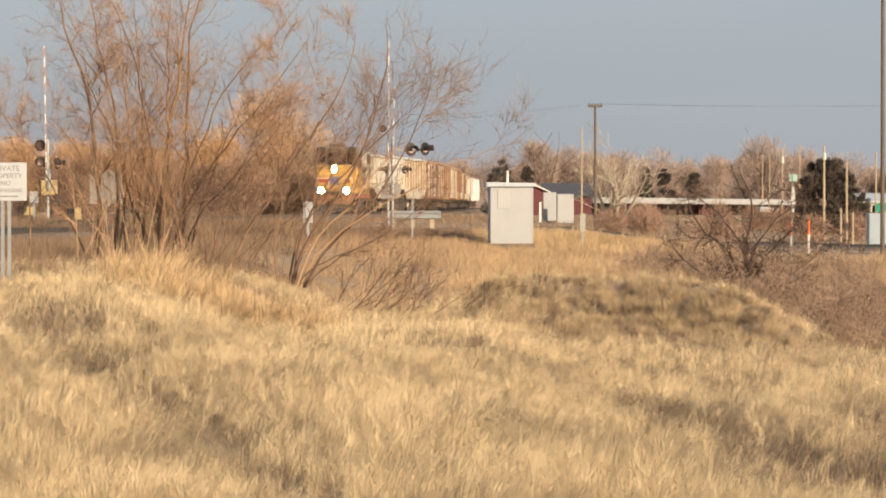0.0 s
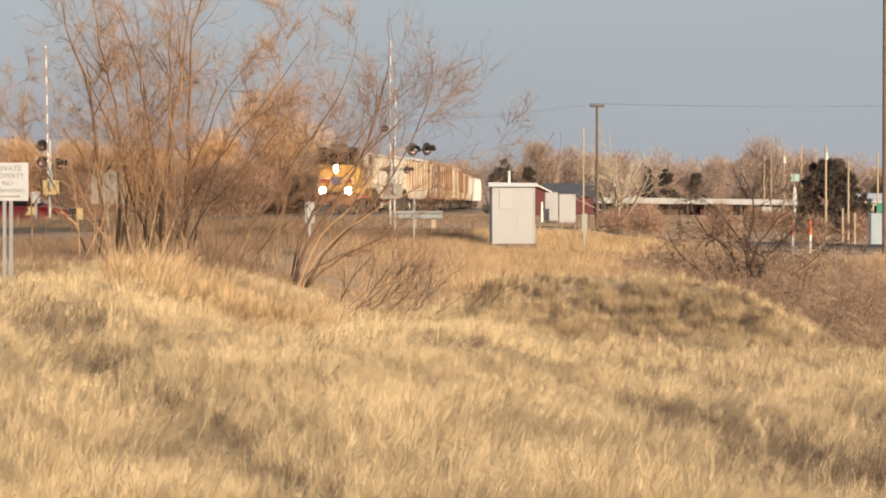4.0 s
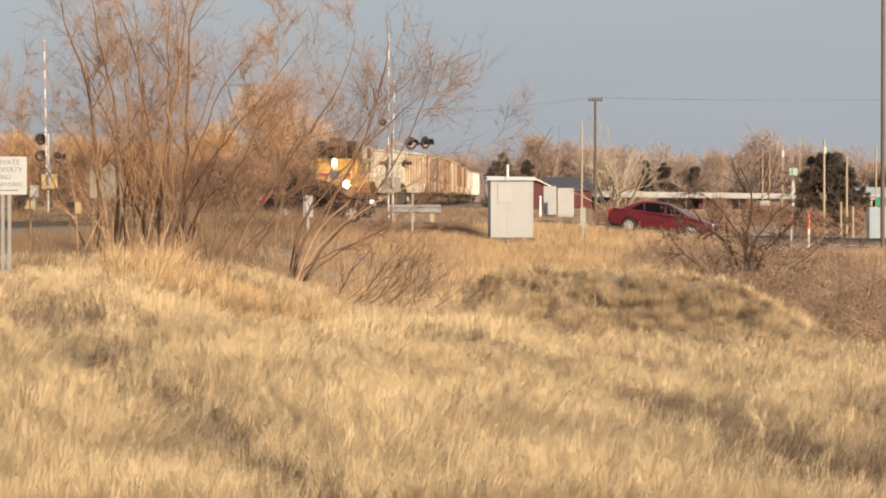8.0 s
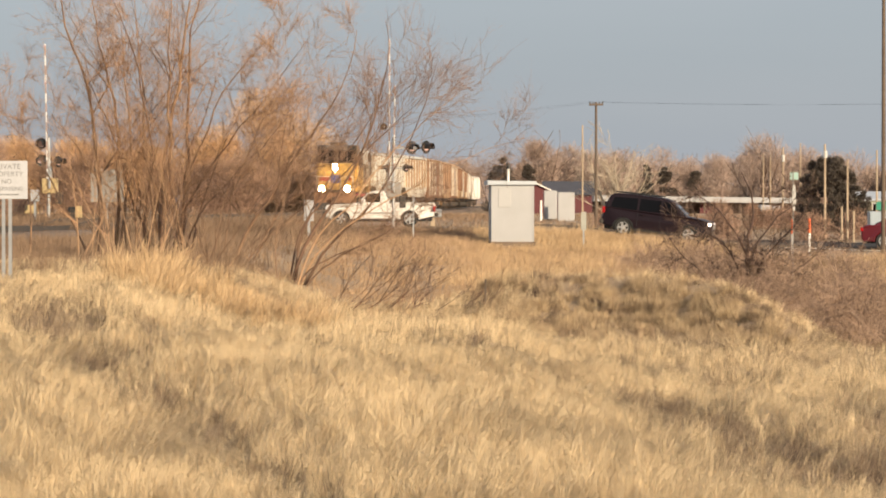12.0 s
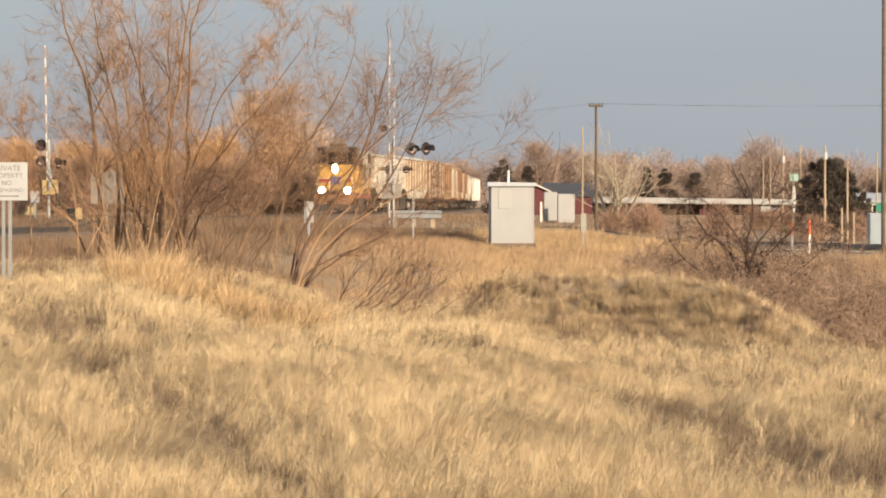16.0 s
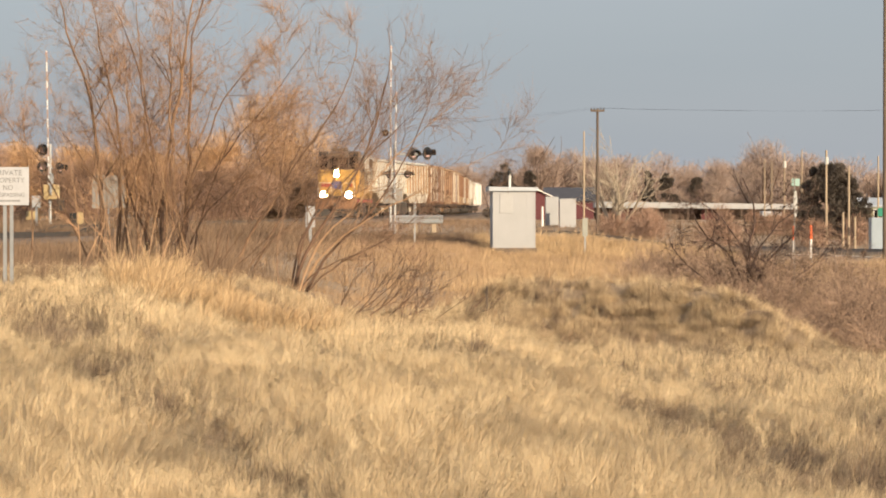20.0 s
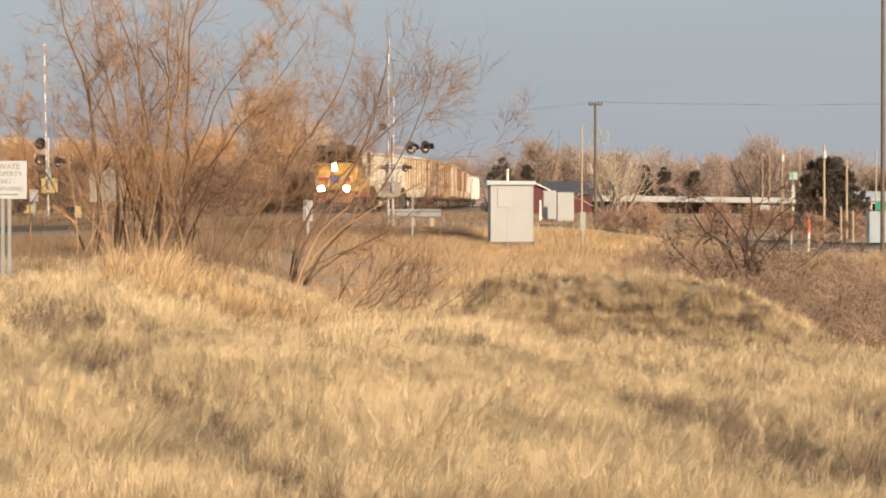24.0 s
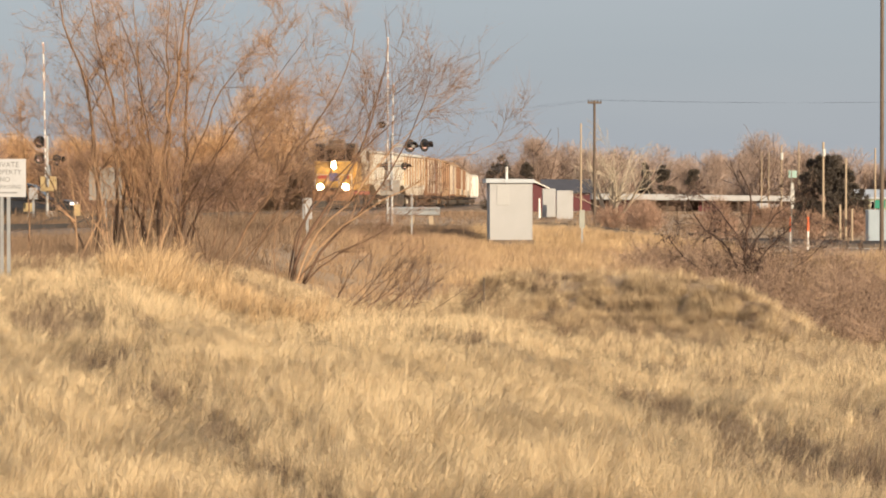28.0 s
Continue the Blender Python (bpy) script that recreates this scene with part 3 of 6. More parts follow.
def spray(limbs, n, length, width, seed, angle=0.6, up=0.25):
    """The finest twigs: n bent slivers growing out of the limbs given."""
    g = np.random.default_rng(seed)
    a = np.array([p[i] for p, r in limbs for i in range(len(p) - 1)])
    b = np.array([p[i + 1] for p, r in limbs for i in range(len(p) - 1)])
    k = g.integers(0, len(a), n)
    ax = b[k] - a[k]
    at = a[k] + ax * g.uniform(0, 1, (n, 1))
    ax = ax / np.linalg.norm(ax, axis=1)[:, None]
    d = ax + g.normal(0, angle, (n, 3)) + np.array([0, 0, up])
    d /= np.linalg.norm(d, axis=1)[:, None]
    e = d + g.normal(0, 0.25, (n, 3)) + np.array([0, 0, 0.12])
    L = length * g.uniform(0.4, 1.3, (n, 1))
    s = np.cross(d, g.normal(0, 1, (n, 3)))
    s = s / np.linalg.norm(s, axis=1)[:, None] * width / 2
    mid = at + d * L * 0.5
    v = np.stack([at - s, at + s, mid + s * 0.8, mid - s * 0.8, mid + e * L * 0.5], 1).reshape(-1, 3)
    o = 5 * np.arange(n)
    return v, [np.stack([o, o + 1, o + 2, o + 3], -1), np.stack([o + 3, o + 2, o + 4], -1)]


def willow(name, x, y, stems, spec, material, twig, label, seed, twigs, twig_len=0.5, twig_w=0.0028, group="", sink=0.08, category="tree", branch=M_BARK, taper=0.85):
    """Slender stems, each (foot offset, radius, length, lean at foot, lower, upper, top in degrees), with limbs and a haze of twigs."""
    g = random.Random(seed)
    tones = random.Random(seed + 1)
    thing = empty(name, pose(x, y, ground_at(x, y) - sink), label, category, group)
    fine = []
    for foot, r, length, *leans in stems:
        n = 15
        p, tilt = Vector((foot, g.gauss(0, 0.3), 0)), g.gauss(0, 0.16)
        pts, rad = [p.copy()], [r]
        for i in range(1, n):
            f = (i - 0.5) / (n - 1)
            a = radians(float(np.interp(f, (0.05, 0.3, 0.6, 0.95), leans)) + g.gauss(0, 5))
            p = p + Vector((math.sin(a), tilt * f + g.gauss(0, 0.05), math.cos(a))) * (length / (n - 1))
            pts.append(p.copy())
            rad.append(r * (1 - taper * i / (n - 1)))
        # some tree stems get the sunlit bark tone as their colour
        limbs_mesh("stem", [(pts, rad)], tones.choice((material, material, material, M_BARK, M_LITBARK)) if category == "tree" else material, thing)
        count, angle, share = spec["kids"][0]
        for k in range(count):
            f = g.uniform(0.18, 0.98) * (n - 1)
            i = min(int(f), n - 2)
            q, ax = pts[i].lerp(pts[i + 1], f - i), (pts[i + 1] - pts[i]).normalized()
            side = ax.orthogonal()
            side.rotate(Matrix.Rotation(g.uniform(0, 2 * math.pi), 3, ax))
            t = radians(angle) * g.uniform(0.5, 1.3)
            reach = length * share * g.uniform(0.5, 1.25) * (1.15 - 0.6 * f / n)
            grow(fine, g, q, ax * math.cos(t) + side * math.sin(t), reach, max(rad[i] * 0.55, spec["thin"]), 1, spec)
    limbs_mesh("branchwork", fine, branch or material, thing)
    v, f = spray(fine, twigs, twig_len, twig_w, seed)
    raw_mesh("crown", v, f, twig, thing, "haze of fine bare twigs")
    return thing


WILLOW_LIMBS = dict(kids=[(8, 40, 0.36), (5, 40, 0.5), (3, 44, 0.5)], up=0.05, wiggle=0.13, thin=0.0035, **{"from": 0.15})
willow("willow_clump", -6.25, 75, (
    (-0.04, 0.068, 6.9, 4, 4, 7, 9), (0.31, 0.058, 6.7, 5, 5, 4, 12), (0.0, 0.042, 6.3, -9, -12, -3, -12), (-0.28, 0.04, 6.1, -2, 4, -14, -18), (0.2, 0.032, 6.0, 14, 30, 40, 30), (0.3, 0.036, 6.2, 7, 14, 30, 40),
    (0.45, 0.028, 5.0, 14, 38, 50, 38), (-0.15, 0.035, 5.2, -14, -20, -22, -30), (0.1, 0.052, 6.6, 2, 8, 3, -4), (0.6, 0.03, 4.2, 10, 14, 20, 30), (-0.5, 0.035, 5.8, -3, -5, -8, -2)),
    WILLOW_LIMBS, M_REDBARK, M_WILLOWTWIG, "tall bare reddish-brown willow clump with many slender stems", 11, 20000)
willow("willow_clump", -7.4, 76, (
    (-0.28, 0.062, 6.9, 0, 0, -24, -15), (0.0, 0.055, 6.4, 3, 3, -18, -8), (0.06, 0.036, 4.8, 2, 5, 30, 30), (-0.5, 0.03, 4.6, -18, -26, -34, -40), (-1.9, 0.03, 4.2, -2, 3, -4, 2), (0.3, 0.03, 4.6, 4, -6, -14, -20)),
    WILLOW_LIMBS, M_BARK, M_WILLOWTWIG, "bare grey-brown willow stems beside the sign", 12, 12000)
willow("leaning_willow", -3.1, 70, (
    (0.0, 0.04, 5.9, 13, 40, 14, 2), (0.08, 0.03, 5.5, 22, 44, 40, 55), (0.14, 0.028, 5.3, 30, 56, 62, 66), (-0.1, 0.03, 5.0, 8, 25, 35, 20), (0.2, 0.032, 5.4, 25, 48, 30, 20), (-0.05, 0.03, 5.5, 15, 34, 50, 38), (0.25, 0.024, 3.4, 40, 62, 58, 50), (0.05, 0.022, 3.0, 35, 62, 70, 60), (-0.3, 0.022, 3.4, -8, 5, 20, 10)),
    dict(WILLOW_LIMBS, kids=[(8, 34, 0.38), (5, 36, 0.5), (3, 40, 0.5)]), M_REDBARK, M_TWIGBROWN, "bare willow with stems leaning out over the hollow", 13, 8000, twig_w=0.0024)
willow("leaning_willow", -4.5, 72, (
    (0.0, 0.04, 5.8, 20, 30, 33, 18), (0.2, 0.03, 4.8, 28, 34, 40, 30), (-0.2, 0.026, 4.4, 6, 18, 24, 30), (0.35, 0.024, 3.8, 30, 50, 55, 40), (-0.35, 0.022, 3.6, 0, 8, 16, 22)),
    dict(WILLOW_LIMBS, kids=[(8, 34, 0.38), (5, 36, 0.5), (3, 40, 0.5)]), M_BARK, M_WILLOWTWIG, "bare orange-brown willow stems leaning away from the clump", 15, 7000)
# shoots coloured with the sunlit bark tone
bare_tree("willow_suckers", -6.5, 74, 30, 2.8, dict(kids=[(7, 34, 0.5), (5, 38, 0.5)], up=0.05, wiggle=0.1, thin=0.003), M_LITBARK, "thicket of short bare shoots round the willow foot", "shrub", 18, r=0.02, fan=0.35, foot=0.75, twig_material=M_WILLOWTWIG)
bare_tree("low_willow", -1.7, 64, 8, 1.5, SHOOTS, M_REDBARK, "low bare willow shoots leaning over russet grass", "shrub", 14, r=0.02, lean=(0.9, 0), fan=0.6, foot=0.35)
bare_tree("low_willow", -0.5, 63, 8, 1.3, SHOOTS, M_REDBARK, "low bare willow shoots leaning over russet grass", "shrub", 16, r=0.015, lean=(0.8, 0), fan=0.65, foot=0.4)
bare_tree("low_willow", -4.6, 66, 7, 1.7, SHOOTS, M_REDBARK, "low bare willow shoots behind the crest of the bank", "shrub", 23, r=0.015, lean=(0.3, 0), fan=0.6, foot=0.5)
bare_tree("thorn_shrub", 6.6, 84, 6, 1.75, THORN, M_THORN, "dark bare thorny shrub with tangled crooked limbs", "shrub", 21, r=0.04, fan=0.7, foot=0.4, twig_material=M_BRUSH)
willow("thorn_shrub", 7.55, 85, (
    (0.0, 0.055, 3.9, 2, -6, 14, -24), (-0.05, 0.045, 3.7, 0, -6, -54, -16), (0.08, 0.045, 3.7, 4, 8, 48, 24), (0.02, 0.04, 3.8, 0, 10, -28, -62), (0.1, 0.04, 3.7, 4, -4, 32, 70), (-0.3, 0.035, 3.0, -20, -30, -60, -20), (0.3, 0.035, 2.9, 18, 36, 60, 30)),
    dict(kids=[(9, 58, 0.34), (7, 50, 0.5), (4, 50, 0.5)], up=0.04, wiggle=0.26, thin=0.0055), M_THORN, M_BRUSH, "dark crooked bare shrub standing above the thicket", 17, 3500, twig_len=0.3, category="shrub", branch=M_THORN, taper=0.75)
rng = random.Random(8)
for k in range(30):
    bx, by = rng.uniform(5.4, 11.8), rng.uniform(80, 108)
    bare_tree("brush", bx, by, 7, rng.uniform(1.0, 1.5), BRUSH, M_BRUSH, "low bare brown brush filling the gully", "shrub", 500 + k, r=0.016, fan=0.7, foot=0.5, group="gully brush")


def crown_mesh(name, lumps, per, size, width, material, parent, seed, up=0.6):
    """A crown as many thin twig slivers strewn through uneven lumps (x, y, z, rx, ry, rz)."""
    g = np.random.default_rng(seed)
    P, D = [], []
    for cx, cy, cz, rx, ry, rz in lumps:
        u = g.normal(0, 1, (per, 3))
        u /= np.linalg.norm(u, axis=1)[:, None]
        rr = g.uniform(0, 1, per) ** 0.45
        P.append(np.array([cx, cy, cz]) + u * rr[:, None] * np.array([rx, ry, rz]))
        d = u + g.normal(0, 0.5, (per, 3)) + np.array([0, 0, up])
        D.append(d / np.linalg.norm(d, axis=1)[:, None])
    P, D = np.concatenate(P), np.concatenate(D)
    n = len(P)
    L = size * g.uniform(0.5, 1.3, n)[:, None]
    s = np.cross(D, g.normal(0, 1, (n, 3)))
    s = s / np.linalg.norm(s, axis=1)[:, None] * width * g.uniform(0.6, 1.4, n)[:, None]
    v = np.stack([P - s, P + s, P + D * L], 1).reshape(-1, 3)
    return raw_mesh(name, v, [np.arange(3 * n).reshape(-1, 3)], material, parent)


def hazy_tree(name, x, y, height, spread, material, label, seed, per=420, size=None, width=None, category="tree", group="", trunk=M_DARKBARK, low=0.25, stems=5):
    """A far bare tree: trunk and main limbs as tubes, the fine twigs as slivers in lumps at the limb ends."""
    g = random.Random(seed)
    thing = empty(name, pose(x, y, ground_at(x, y) - 0.1), label, category, group)
    spec = dict(kids=[(5, 35, 0.45)], up=0.03, wiggle=0.08, thin=0.03)
    for s in range(stems):
        d = Vector((g.gauss(0, 0.38 * spread / height), g.gauss(0, 0.38 * spread / height), 1)).normalized()
        limbs = []
        grow(limbs, g, Vector((g.gauss(0, 0.1), g.gauss(0, 0.1), 0)), d, height * g.uniform(0.7, 0.95), height * 0.016, 0, spec)
        limbs_mesh("stem", limbs, trunk, thing)
    lumps = []
    for k in range(14):
        t = g.uniform(low, 0.92)
        w = spread * 0.5 * (math.sin(math.pi * min(0.97, t * 0.75 + 0.2)) ** 0.7)
        a, q = g.uniform(0, 2 * math.pi), g.uniform(0.1, 0.75)
        rr = spread * g.uniform(0.13, 0.24)
        lumps.append((math.cos(a) * w * q, math.sin(a) * w * q, height * t, rr, rr, rr * 0.9))
    crown_mesh("crown", lumps, per, size or height * 0.11, width or height * 0.0022, material, thing, seed)
    return thing


def evergreen(x, y, height, spread, label, seed, lumps=26, per=260, pointed=0.6, ragged=1.0):
    g = random.Random(seed)
    thing = empty("evergreen", pose(x, y, ground_at(x, y) - 0.1), label, "tree")
    part("trunk", rod((0, 0, 0), (0, 0, height * 0.85), height * 0.02, height * 0.006), M_DARKBARK, thing)
    ls = []
    for k in range(lumps):
        t = g.uniform(0.06, 0.96)
        w = spread * 0.5 * ((1 - t) ** pointed)
        a = g.uniform(0, 2 * math.pi)
        rr = spread * 0.16 * (1.15 - 0.7 * t) * ragged
        o = g.uniform(0.3, 1.0)
        ls.append((math.cos(a) * w * o, math.sin(a) * w * o, height * t, rr * 1.2, rr * 1.2, rr * 0.8))
    crown_mesh("crown", ls, per, height * 0.06, height * 0.006, M_NEEDLE, thing, seed, up=0.1)
    return thing


# far line of bare trees: distance, sideways place, height, width
rng = random.Random(5)
for k in range(58):
    x = -48 + k * 2.0 + rng.uniform(-1, 1)
    y = 420 + rng.uniform(-25, 60)
    big = 1.0
    if -5 < x < 10:
        y, big = y + 240, 1.5
    hazy_tree("bare_tree", x, y, rng.uniform(5.6, 7.4) * big, rng.uniform(7, 10) * big, M_TWIGGREY, "far bare grey-brown tree in the hazy tree line", 100 + k, per=480, width=0.021, size=0.9, group="far tree line", low=0.1)
for x, y, h, w in ((11.5, 400, 8.6, 6), (14.5, 410, 7.6, 8), (40, 430, 9, 12), (47, 440, 7.5, 8), (17, 420, 7, 6)):
    hazy_tree("bare_tree", x, y, h, w, M_TWIGGREY, "tall far bare tree standing above the tree line", 200 + int(x), per=480, width=0.021, size=0.9)
for x, y, h, w in ((-19, 275, 7.0, 8), (-13.9, 278, 9.8, 12), (-24, 275, 5.5, 8), (-29.5, 272, 5.6, 8), (-34, 270, 6, 8)):
    hazy_tree("willow", x, y, h, w, M_TWIGORANGE, "bare willow with a glowing orange haze of twigs", 300 + int(-x), per=1300, width=0.014, size=0.7)
for x, y, h, w in ((6.5, 380, 6.2, 4.2), (9.6, 385, 5.4, 3.4), (24, 400, 5.8, 2.2), (26.5, 405, 5.6, 3.0), (30, 405, 5.2, 3.0)):
    evergreen(x, y, h, w, "dark green pointed evergreen in the far tree line", 400 + int(x))
evergreen(22.7, 200, 4.5, 4.3, "broad dark ragged evergreen beside the crossroads", 450, lumps=170, per=200, pointed=0.28, ragged=0.42)
evergreen(24.6, 199, 2.6, 1.6, "small dark evergreen beside the crossroads", 452, lumps=40, per=160, pointed=0.5, ragged=0.8)
bare_tree("pale_tree", 11.4, 228, 9, 5.2, dict(kids=[(7, 34, 0.5), (5, 38, 0.5)], up=0.02, wiggle=0.09, thin=0.014), M_PALEBARK, "pale-barked bare tree with spreading whitish limbs", "tree", 601, r=0.15, fan=0.42, foot=0.15)
rng = random.Random(31)
for k in range(12):
    hazy_tree("brown_thicket", -40 + k * 2.6 + rng.uniform(-0.6, 0.6), rng.uniform(225, 262) if k < 11 else rng.uniform(272, 285), rng.uniform(3.6, 5.2), rng.uniform(4.5, 6), M_TWIGBROWN, "dense brown leafless thicket along the track", 700 + k, per=520, width=0.014, size=0.6, low=0.05, group="thickets along the track", category="shrub")
for k in range(22):
    bx, by = rng.uniform(9, 34), rng.uniform(162, 235)
    hazy_tree("roadside_brush", bx, by, rng.uniform(1.1, 1.9), rng.uniform(2.2, 3.6), M_TWIGBROWN, "low pinkish-brown bare brush beyond the road", 800 + k, per=160, width=0.01, size=0.4, low=0.1, stems=4, group="brush beyond the road", category="shrub", trunk=M_TWIGBROWN)
tumble = empty("tumbleweed", pose(15.05, 122, ground_at(15.05, 122)), "small dark tangled tumbleweed in the grass by the pole", "weed")
crown_mesh("tangle", [(0, 0, 0.42, 0.1, 0.1, 0.1)], 300, 0.1, 0.006, M_DARKBARK, tumble, 900, up=0)
part("stalk", rod((0, 0, -0.1), (0, 0, 0.4), 0.012), M_DARKBARK, tumble)
for k, (tx, ty, th, tw) in enumerate(((-13.4, 252, 3.4, 4.5), (-11.2, 256, 3.0, 3.6))):
    hazy_tree("dark_thicket", tx, ty, th, tw, M_BROWNGRASS, "dark dense leafless thicket beside the locomotive", 760 + k, per=700, width=0.014, size=0.5, low=0.05, category="shrub")
bare_tree("dead_stalk", 4.42, 36, 3, 0.26, SHOOTS, M_DARKBARK, "small dark dead weed stalk in the near grass", "weed", 19, r=0.012, fan=0.4, foot=0.05)
rng = random.Random(55)
for k in range(6):
    bare_tree("brush", rng.uniform(6.6, 9.2), rng.uniform(88, 104), 7, rng.uniform(1.1, 1.5), BRUSH, M_REDBARK, "tall reddish-brown bare brush before the road", "shrub", 580 + k, r=0.02, fan=0.6, foot=0.5, group="gully brush", twig_material=M_BRUSH)
rng = random.Random(77)
for k in range(18):
    bare_tree("brush", rng.uniform(6.9, 9.6), rng.uniform(61, 82), 7, rng.uniform(0.9, 1.3), BRUSH, M_BRUSH, "low bare brown brush filling the gully", "shrub", 540 + k, r=0.014, fan=0.7, foot=0.4, group="gully brush")


# ---- railway ----
TRACK = ((-21.5, 20), (-17.8, 80), (-13.2, 150), (-9.6, 200), (-7.9, 245), (-7.2, 268), (-4.7, 288), (-2.2, 312), (-0.4, 350), (1.0, 420), (2.7, 500), (5.4, 555), (10.5, 620), (34, 800))
RAIL_Z = 0.45


def track_x(y):
    return float(soft_interp(np.array(y, float), [p[1] for p in TRACK], [p[0] for p in TRACK], 9))


def track_pose(y, z=RAIL_Z):
    """On the track at distance y, local x pointing towards the crossing."""
    dx = track_x(y + 1) - track_x(y - 1)
    return pose(track_x(y), y, z, 0, 0, math.degrees(math.atan2(-2, -dx)))


def rail_line():
    ys = [20 + 4 * k for k in range(180)]
    bed = bmesh.new()
    rows = []
    for y in ys:
        c = track_x(y)
        top = RAIL_Z - 0.17 if y > 128 else 0.05
        low = -0.9
        rows.append([bed.verts.new((c + o, y, z)) for o, z in ((-3.6, low), (-1.9, top), (1.9, top), (3.6, low))])
    for a, b in zip(rows, rows[1:]):
        for k in range(3):
            bed.faces.new((a[k], a[k + 1], b[k + 1], b[k]))
    bmesh.ops.recalc_face_normals(bed, faces=bed.faces)
    thing = empty("railway_track", pose(0, 0, 0), "single railway track on grey-brown ballast", "railway track", kind="structure")
    part("ballast_bed", bed, M_GRAVEL, thing)
    for side in (-0.72, 0.72):
        bm = bmesh.new()
        rows = []
        for y in ys:
            c = track_x(y) + side
            z = (RAIL_Z if y > 128 else 0.22)
            rows.append([bm.verts.new((c + o, y, z + h)) for o, h in ((-0.07, -0.16), (-0.035, -0.02), (-0.035, 0), (0.035, 0), (0.035, -0.02), (0.07, -0.16))])
        for a, b in zip(rows, rows[1:]):
            for k in range(5):
                bm.faces.new((a[k], a[k + 1], b[k + 1], b[k]))
        bmesh.ops.recalc_face_normals(bm, faces=bm.faces)
        part("rail", bm, M_DARKSTEEL, thing, "worn steel rail")
    tie = bmesh.new()
    add_box(tie, -0.12, 0.12, -1.25, 1.25, -0.3, -0.13)
    first = part("tie", tie, M_POLEWOOD, thing)
    first.matrix_basis = track_pose(131)
    for k in range(1, 190):
        o = new("tie", first.data)
        o.parent = thing
        o.matrix_basis = track_pose(131 + 0.6 * k)


rail_line()


def truck(parent, x, axles, r, label=""):
    """A bogie: side frames and its wheelsets."""
    bm = bmesh.new()
    half = (axles - 1) * 0.95 + 0.5
    for s in (-1, 1):
        add_box(bm, x - half, x + half, s * 0.98 - 0.09, s * 0.98 + 0.09, r * 0.85, r * 0.85 + 0.32, 0.05)
        for a in range(axles):
            ax = x + (a - (axles - 1) / 2) * 1.9
            add_box(bm, ax - 0.18, ax + 0.18, s * 1.0 - 0.12, s * 1.0 + 0.12, r - 0.2, r + 0.22, 0.04)
    add_box(bm, x - 0.4, x + 0.4, -1.0, 1.0, r * 0.8, r + 0.3, 0.04)
    t = part("bogie", bm, M_DARKSTEEL, parent, label)
    for a in range(axles):
        ax = x + (a - (axles - 1) / 2) * 1.9
        w = bmesh.new()
        for s in (-1, 1):
            add_rod(w, (ax, s * 0.68, r), (ax, s * 0.82, r), r, r, 24)
            add_rod(w, (ax, s * 0.66, r), (ax, s * 0.68, r), r + 0.03, r + 0.03, 24)
        add_rod(w, (ax, -0.7, r), (ax, 0.7, r), 0.09)
        part("wheelset", w, M_DARKSTEEL, t)
    return t


def coupler(parent, x, s):
    bm = box(x if s > 0 else x - 0.6, x + 0.6 if s > 0 else x, -0.11, 0.11, 0.76, 0.98, 0.03)
    add_box(bm, x + s * 0.5 - 0.14, x + s * 0.5 + 0.14, -0.17, 0.17, 0.7, 1.04, 0.05)
    part("coupler", bm, M_DARKSTEEL, parent)


